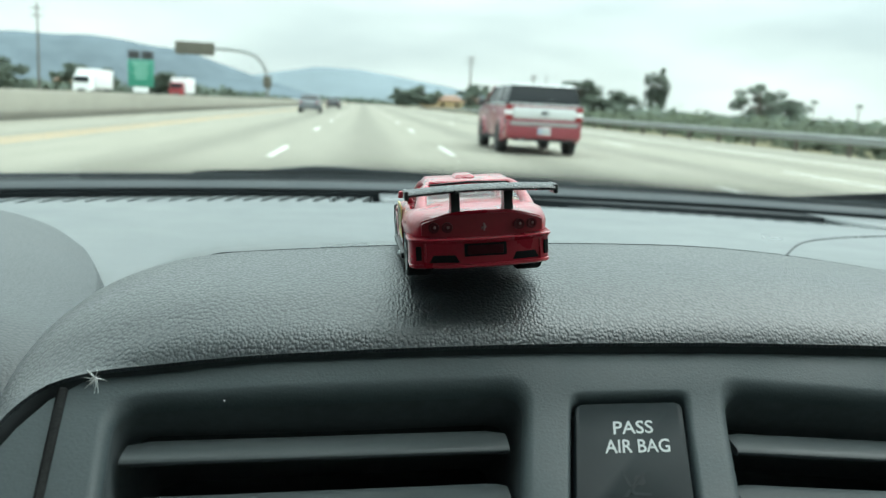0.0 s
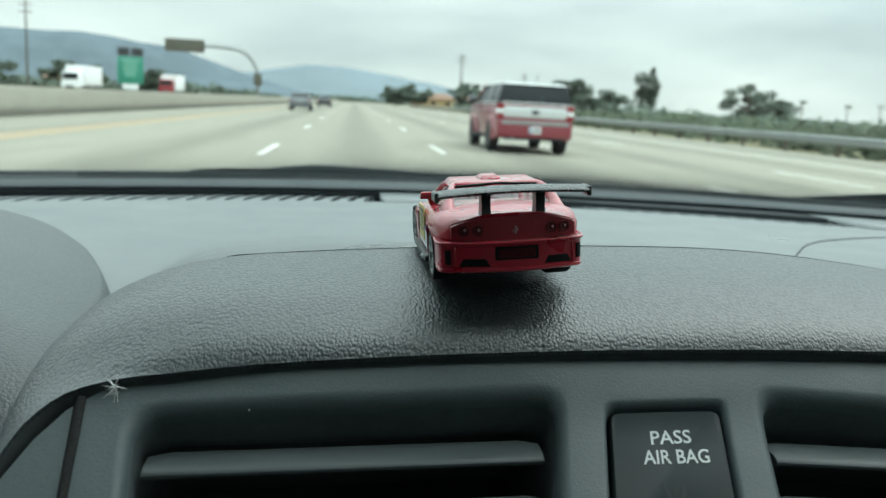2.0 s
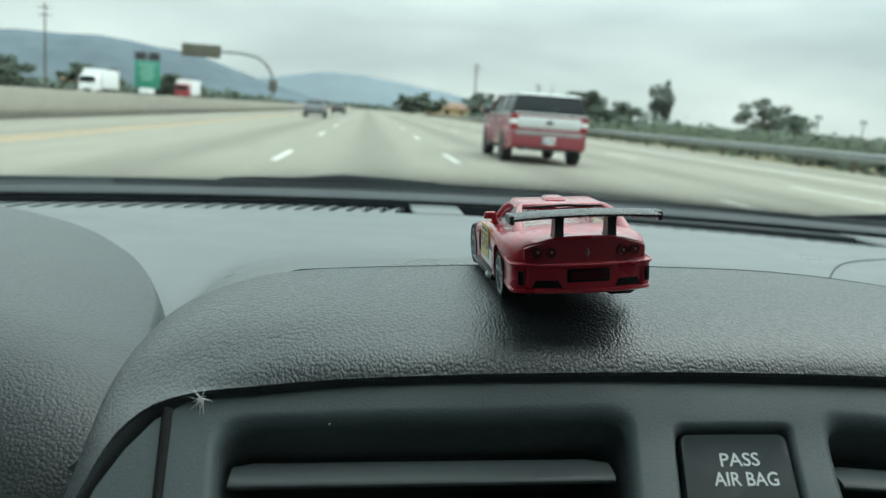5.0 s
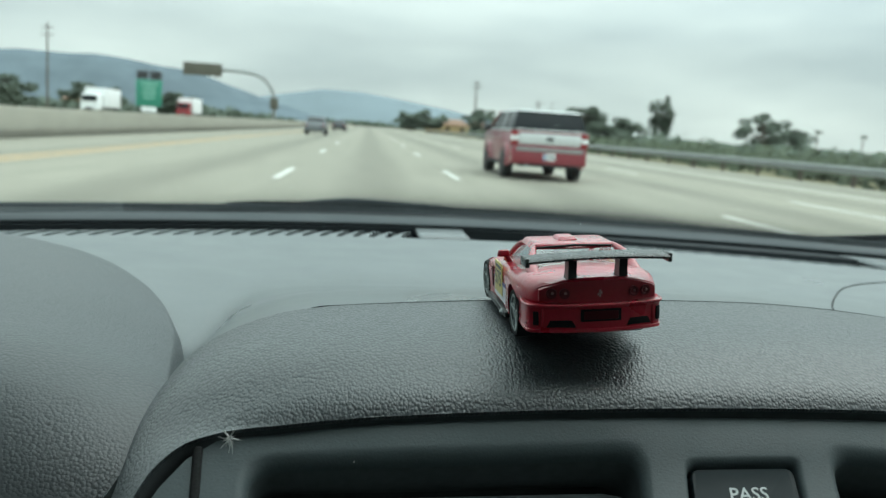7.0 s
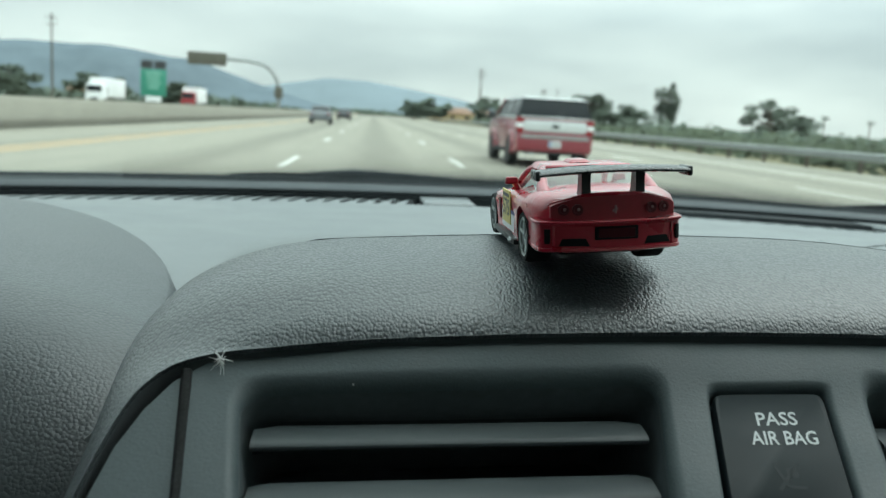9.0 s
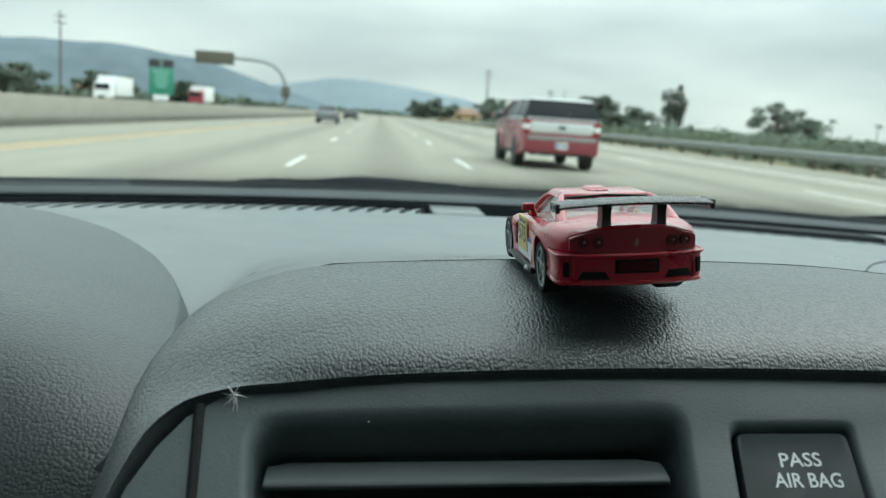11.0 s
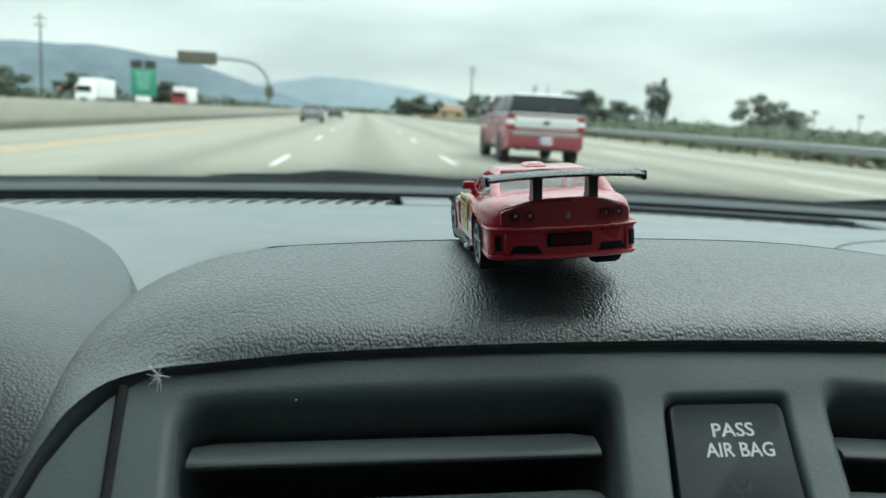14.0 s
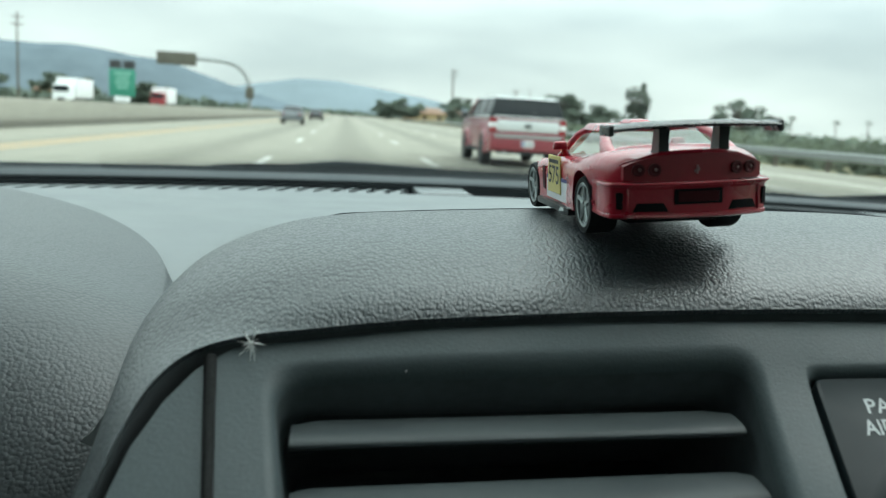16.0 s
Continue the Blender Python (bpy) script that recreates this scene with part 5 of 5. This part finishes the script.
def suv(place):
    v = empty("suv", pose(*place), "boxy red family SUV with silver roof and tailgate on the road", "car")
    low = [(-2.50, 0.44), (-2.53, 0.66), (-2.47, 1.20), (1.25, 1.20), (2.42, 1.10), (2.56, 0.86), (2.50, 0.34), (-2.32, 0.36)]
    part("body", side_shell(low, 0.965, lambda y, z: 0.05 * (abs(y) > 2.4) + 0.02 * (z > 1.1), 0.05), M_SUVRED, v)
    cab = [(-2.42, 1.19), (-2.28, 1.68), (0.45, 1.68), (1.28, 1.19)]
    part("cabin", side_shell(cab, 0.935, lambda y, z: 0.14 * (z > 1.4), 0.03), M_DARKGLASS, v, "dark tinted window band")
    part("roof", box(1.58, 2.86, 0.035, (0, -0.90, 1.69), 0.015, 2, (0.95, 0.98)), M_SILVER, v, "silver roof")
    for s in (-1, 1):
        for y0, y1 in ((-1.35, -1.30), (-0.30, -0.32), (0.72, 0.30)):
            part("pillar", tube([(s * 0.93, y0, 1.2), (s * 0.80, y1, 1.67)], 0.03, 6), M_BLACKCAR, v)
        part("front_pillar", tube([(s * 0.925, 1.28, 1.2), (s * 0.79, 0.45, 1.68)], 0.035, 6), M_SUVRED, v)
        pane = grid(lambda a, b: (s * (0.942 - 0.135 * b), 0.76 + a * (0.42 - 0.40 * b), 1.22 + 0.42 * b), steps(0, 1, 2), steps(0, 1, 2))
        solid(part("front_window", pane, M_TOYGLASS, v, "clear front side window"), 0.008)
        part("belt_moulding", box(0.02, 3.7, 0.035, (s * 0.955, -0.60, 1.205), 0.008, 1), M_SILVER, v, "bright belt moulding")
        part("roof_rail", tube([(s * 0.70, -2.0, 1.73), (s * 0.71, -0.8, 1.75), (s * 0.70, 0.2, 1.73)], 0.016, 6), M_SILVER, v)
        part("door_mirror", box(0.22, 0.14, 0.17, (s * 1.06, 1.00, 1.25), 0.05), M_BLACKCAR, v)
        for y in (0.42, -0.78):
            part("door_handle", box(0.03, 0.20, 0.035, (s * 0.972, y, 1.02), 0.01, 1), M_SILVER, v)
        for z, m in ((1.13, M_TAIL), (1.015, M_WHITEPAINT), (0.90, M_TAIL)):
            part("tail_lamp", box(0.17, 0.14, 0.11, (s * 0.865, -2.475, z), 0.02), m, v, "red tail lamp" if m == M_TAIL else "white lamp lens")
        for y in (-1.55, 1.45):
            ring = [(s * 0.90, 0.53), (s * 0.975, 0.51), (s * 0.99, 0.46), (s * 0.975, 0.42), (s * 0.90, 0.42)]
            flare = part("wheel_arch", grid(lambda a, k: (ring[k][0], ring[k][1] * math.cos(a), ring[k][1] * math.sin(a)), steps(-0.1, math.pi + 0.1, 24), [0, 1, 2, 3, 4]), M_SUVRED, v, "flared red wheel arch")
            flare.matrix_basis = pose(0, y, 0.37)
            part("arch_well", lathe([(s * 0.93, 0.42), (s * 0.968, 0.415), (s * 0.968, 0.36)], 28), M_BLACK, flare).matrix_basis = pose(0, 0, 0.06)
            road_wheel(v, s * 0.875, y, 0.37, 0.25, s)
        for k in range(4):
            part("side_groove", box(0.012, 2.0, 0.02, (s * 0.963, -0.1, 0.60 + 0.085 * k), 0.004, 1), M_SUVRED, v)
        part("side_sill", box(0.05, 2.2, 0.10, (s * 0.955, -0.05, 0.36), 0.02), M_BLACK, v)
    part("tailgate_panel", box(1.54, 0.06, 0.27, (0, -2.505, 1.015), 0.02), M_SILVER, v, "pale silver tailgate panel")
    part("tailgate_moulding", box(1.72, 0.05, 0.03, (0, -2.475, 1.225), 0.01, 1), M_SILVER, v)
    part("badge", lathe([(-0.02, 0.045), (0.02, 0.045)], 16), M_BLACKCAR, v).matrix_basis = pose(0, -2.54, 1.02, 0, 0, 90) @ Matrix.Diagonal((1, 2.3, 1, 1))
    part("rear_window", box(1.68, 0.03, 0.44, (0, -2.375, 1.455), 0.02, 1, (0.92, 1), 0.12), M_DARKGLASS, v)
    bumper = part("rear_bumper", box(1.86, 0.18, 0.42, (0, -2.50, 0.61), 0.06), M_SUVRED, v)
    part("bumper_step", box(1.66, 0.08, 0.09, (0, -2.57, 0.755), 0.02), M_STEEL, bumper, "grey bumper step pad")
    part("bumper_apron", box(1.5, 0.10, 0.12, (0, -2.50, 0.40), 0.02), M_BLACK, bumper)
    part("exhaust", tube([(-0.55, -2.50, 0.36), (-0.55, -2.62, 0.35)], 0.04, 10), M_STEEL, bumper)
    plate = part("number_plate", box(0.31, 0.02, 0.16, (0, -2.60, 0.59), 0.006, 1), M_WHITEPAINT, v, "white number plate with a blue end and plain bars")
    part("plate_bar", box(0.19, 0.008, 0.06, (0.04, -2.612, 0.59), 0.002, 1), M_GREYCAR, plate)
    part("plate_end", box(0.06, 0.008, 0.13, (-0.115, -2.612, 0.59), 0.002, 1), M_BLUETRUCK, plate)
    part("rear_wiper", tube([(0.0, -2.42, 1.27), (0.22, -2.39, 1.38)], 0.012, 5), M_BLACKCAR, v)
    part("aerial", tube([(0.1, -1.9, 1.72), (0.1, -2.05, 1.95)], 0.008, 5), M_BLACK, v)
    return v


suv((4.35, 22.6, 0))


def sedan(place, mat, label):
    v = empty("sedan", pose(*place), label, "car", "cars ahead")
    low = [(-2.25, 0.35), (-2.28, 0.75), (-2.18, 0.98), (-1.5, 1.02), (1.0, 0.98), (2.1, 0.82), (2.25, 0.6), (2.2, 0.28), (-2.1, 0.26)]
    part("body", side_shell(low, 0.90, lambda y, z: 0.06 * (abs(y) > 2.0), 0.06), mat, v)
    cab = [(-1.75, 1.0), (-1.05, 1.42), (0.35, 1.45), (1.15, 0.98)]
    part("cabin", side_shell(cab, 0.82, lambda y, z: 0.16 * (z > 1.2), 0.04), M_DARKGLASS, v)
    part("roof", box(1.25, 1.25, 0.05, (0, -0.35, 1.45), 0.02, 2, (0.92, 0.92)), mat, v)
    for s in (-1, 1):
        part("tail_lamp", box(0.22, 0.08, 0.10, (s * 0.70, -2.25, 0.82), 0.02), M_TAIL, v)
        for y in (-1.35, 1.35):
            road_wheel(v, s * 0.80, y, 0.32, 0.21, s)
    part("rear_bumper", box(1.70, 0.12, 0.22, (0, -2.27, 0.48), 0.04), mat, v)
    return v


sedan((-4.4, 72, 0), M_GREYCAR, "grey sedan driving well ahead")
sedan((-3.9, 114, 0), M_BLACKCAR, "black sedan far ahead on the road")


def truck(place, heading, cab_mat, box_mat, label, length=7.5):
    v = empty("truck", pose(*place, 0, 0, heading), label, "truck", "trucks beyond the barrier")
    part("cargo_box", box(2.5, length, 2.5, (0, -1.0, 2.35), 0.06), box_mat, v)
    part("cab", box(2.3, 2.1, 2.1, (0, length / 2 + 0.2, 1.75), 0.22, 3, (0.92, 0.8), -0.15), cab_mat, v)
    part("windshield", box(1.9, 0.06, 0.75, (0, length / 2 + 1.13, 2.2), 0.03, 1, (0.95, 1), -0.1), M_DARKGLASS, v)
    part("underframe", box(1.0, length + 2.5, 0.3, (0, 0.0, 0.85), 0.03), M_BLACKCAR, v)
    for s in (-1, 1):
        for y in (length / 2, -length / 2 + 0.6):
            road_wheel(v, s * 1.05, y, 0.5, 0.3, s)
    return v


truck((-36.0, 118, 0), 180, M_WHITEPAINT, M_WHITEPAINT, "white box truck on the far carriageway")
truck((-31.0, 150, 0), 180, M_TAIL, M_WHITEPAINT, "truck with a red cab and white box")

# ---- overhead sign, poles, houses ----
sign = empty("overhead_sign", pose(-11.6, 105, 0), "sign seen from behind on a curved steel arm", "road sign")
arm = densify([(0, 0, 0), (0, 0, 2.4), (-0.3, 0, 4.4), (-1.5, 0, 5.9), (-3.4, 0, 6.4), (-6.0, 0, 6.5), (-8.6, 0, 6.5)], 40)
part("mast", tube(arm, 0.20, 10), M_STEEL, sign)
part("sign_board", box(4.6, 0.20, 1.5, (-8.6, -0.15, 6.4), 0.04), M_SIGN, sign, "dull brown back of the sign board")
for x in (-10.2, -7.0):
    part("bracket", box(0.12, 0.12, 1.7, (x, 0.05, 6.4), 0.02), M_STEEL, sign)


part("control_box", box(0.95, 0.6, 1.35, (0.0, -0.35, 2.9), 0.05, 2), M_SIGN, sign, "grey-brown control box on the mast")
part("mast_foot", lathe([(0.0, 0.34), (0.10, 0.34), (0.14, 0.24), (0.5, 0.21)], 16, "z"), M_STEEL, sign)


def power_pole(place, h, label):
    p = empty("power_pole", pose(*place), label, "power pole", "power poles")
    part("pole", tube([(0, 0, 0), (0, 0, h * 0.5), (0, 0, h)], [0.24, 0.19, 0.13], 8), M_BARK, p)
    for k in (0.86, 0.94):
        part("crossarm", box(2.4, 0.14, 0.16, (0, 0, h * k), 0.02), M_BARK, p)


power_pole((25.5, 205, 0), 13.5, "tall thin power pole far beside the road")
power_pole((52.0, 260, 0), 12.0, "thin power pole far beyond the rail")
power_pole((-60.0, 165, 0), 16.0, "tall power pole beyond the far carriageway")


def house(place, sx, sy, h, label):
    v = empty("house", pose(*place), label, "house", "far houses")
    part("wall", box(sx, sy, h, (0, 0, h / 2), 0.03, 1), M_STUCCO, v)
    r = loft([[(-sx / 2 - 0.5, -sy / 2 - 0.5, h), (sx / 2 + 0.5, -sy / 2 - 0.5, h), (sx / 2 + 0.5, sy / 2 + 0.5, h), (-sx / 2 - 0.5, sy / 2 + 0.5, h)],
              [(-sx / 2 + 2, -0.2, h + 1.8), (sx / 2 - 2, -0.2, h + 1.8), (sx / 2 - 2, 0.2, h + 1.8), (-sx / 2 + 2, 0.2, h + 1.8)]])
    part("roof", r, M_ROOF, v)
    for k in range(3):
        part("window", box(1.2, 0.08, 1.0, (-sx / 3 + k * sx / 3, -sy / 2 - 0.02, h * 0.55), 0.02, 1), M_DARKGLASS, v)


house((24.0, 262, 0), 13, 9, 2.7, "ochre stucco house with a brown roof")
house((36.0, 275, 0), 11, 9, 2.5, "ochre stucco house with a low brown roof")
house((-95.0, 300, 0), 16, 9, 3.2, "low ochre building beyond the far carriageway")

# green sign standing on the median barrier; its writing cannot be read
median_sign = empty("median_sign", pose(-10.9, 43.0, 0.95), "green lane sign with dark top panels on the barrier", "road sign")
board = part("sign_board", box(1.24, 0.04, 1.30, (0, 0, 0.98), 0.02, 2), M_GREENSIGN, median_sign, "green sign face")
for z, w in ((1.42, 0.80), (1.20, 0.62), (0.98, 0.70), (0.76, 0.52)):
    part("text_bar", box(w, 0.012, 0.10, (0, -0.022, z), 0.004, 1), M_SIGNTEXT, board)
for x in (-0.32, 0.32):
    part("top_panel", box(0.56, 0.06, 0.40, (x, 0, 1.86), 0.02, 2), M_BLACKCAR, median_sign, "dark panel")
part("lower_panel", box(0.74, 0.04, 0.26, (0, -0.02, 0.18), 0.02, 2), M_WHITEPAINT, median_sign, "pale lower panel")
for x in (-0.22, 0.22):
    part("sign_post", box(0.07, 0.05, 1.66, (x, 0.05, 0.80), 0.01, 1), M_STEEL, median_sign)
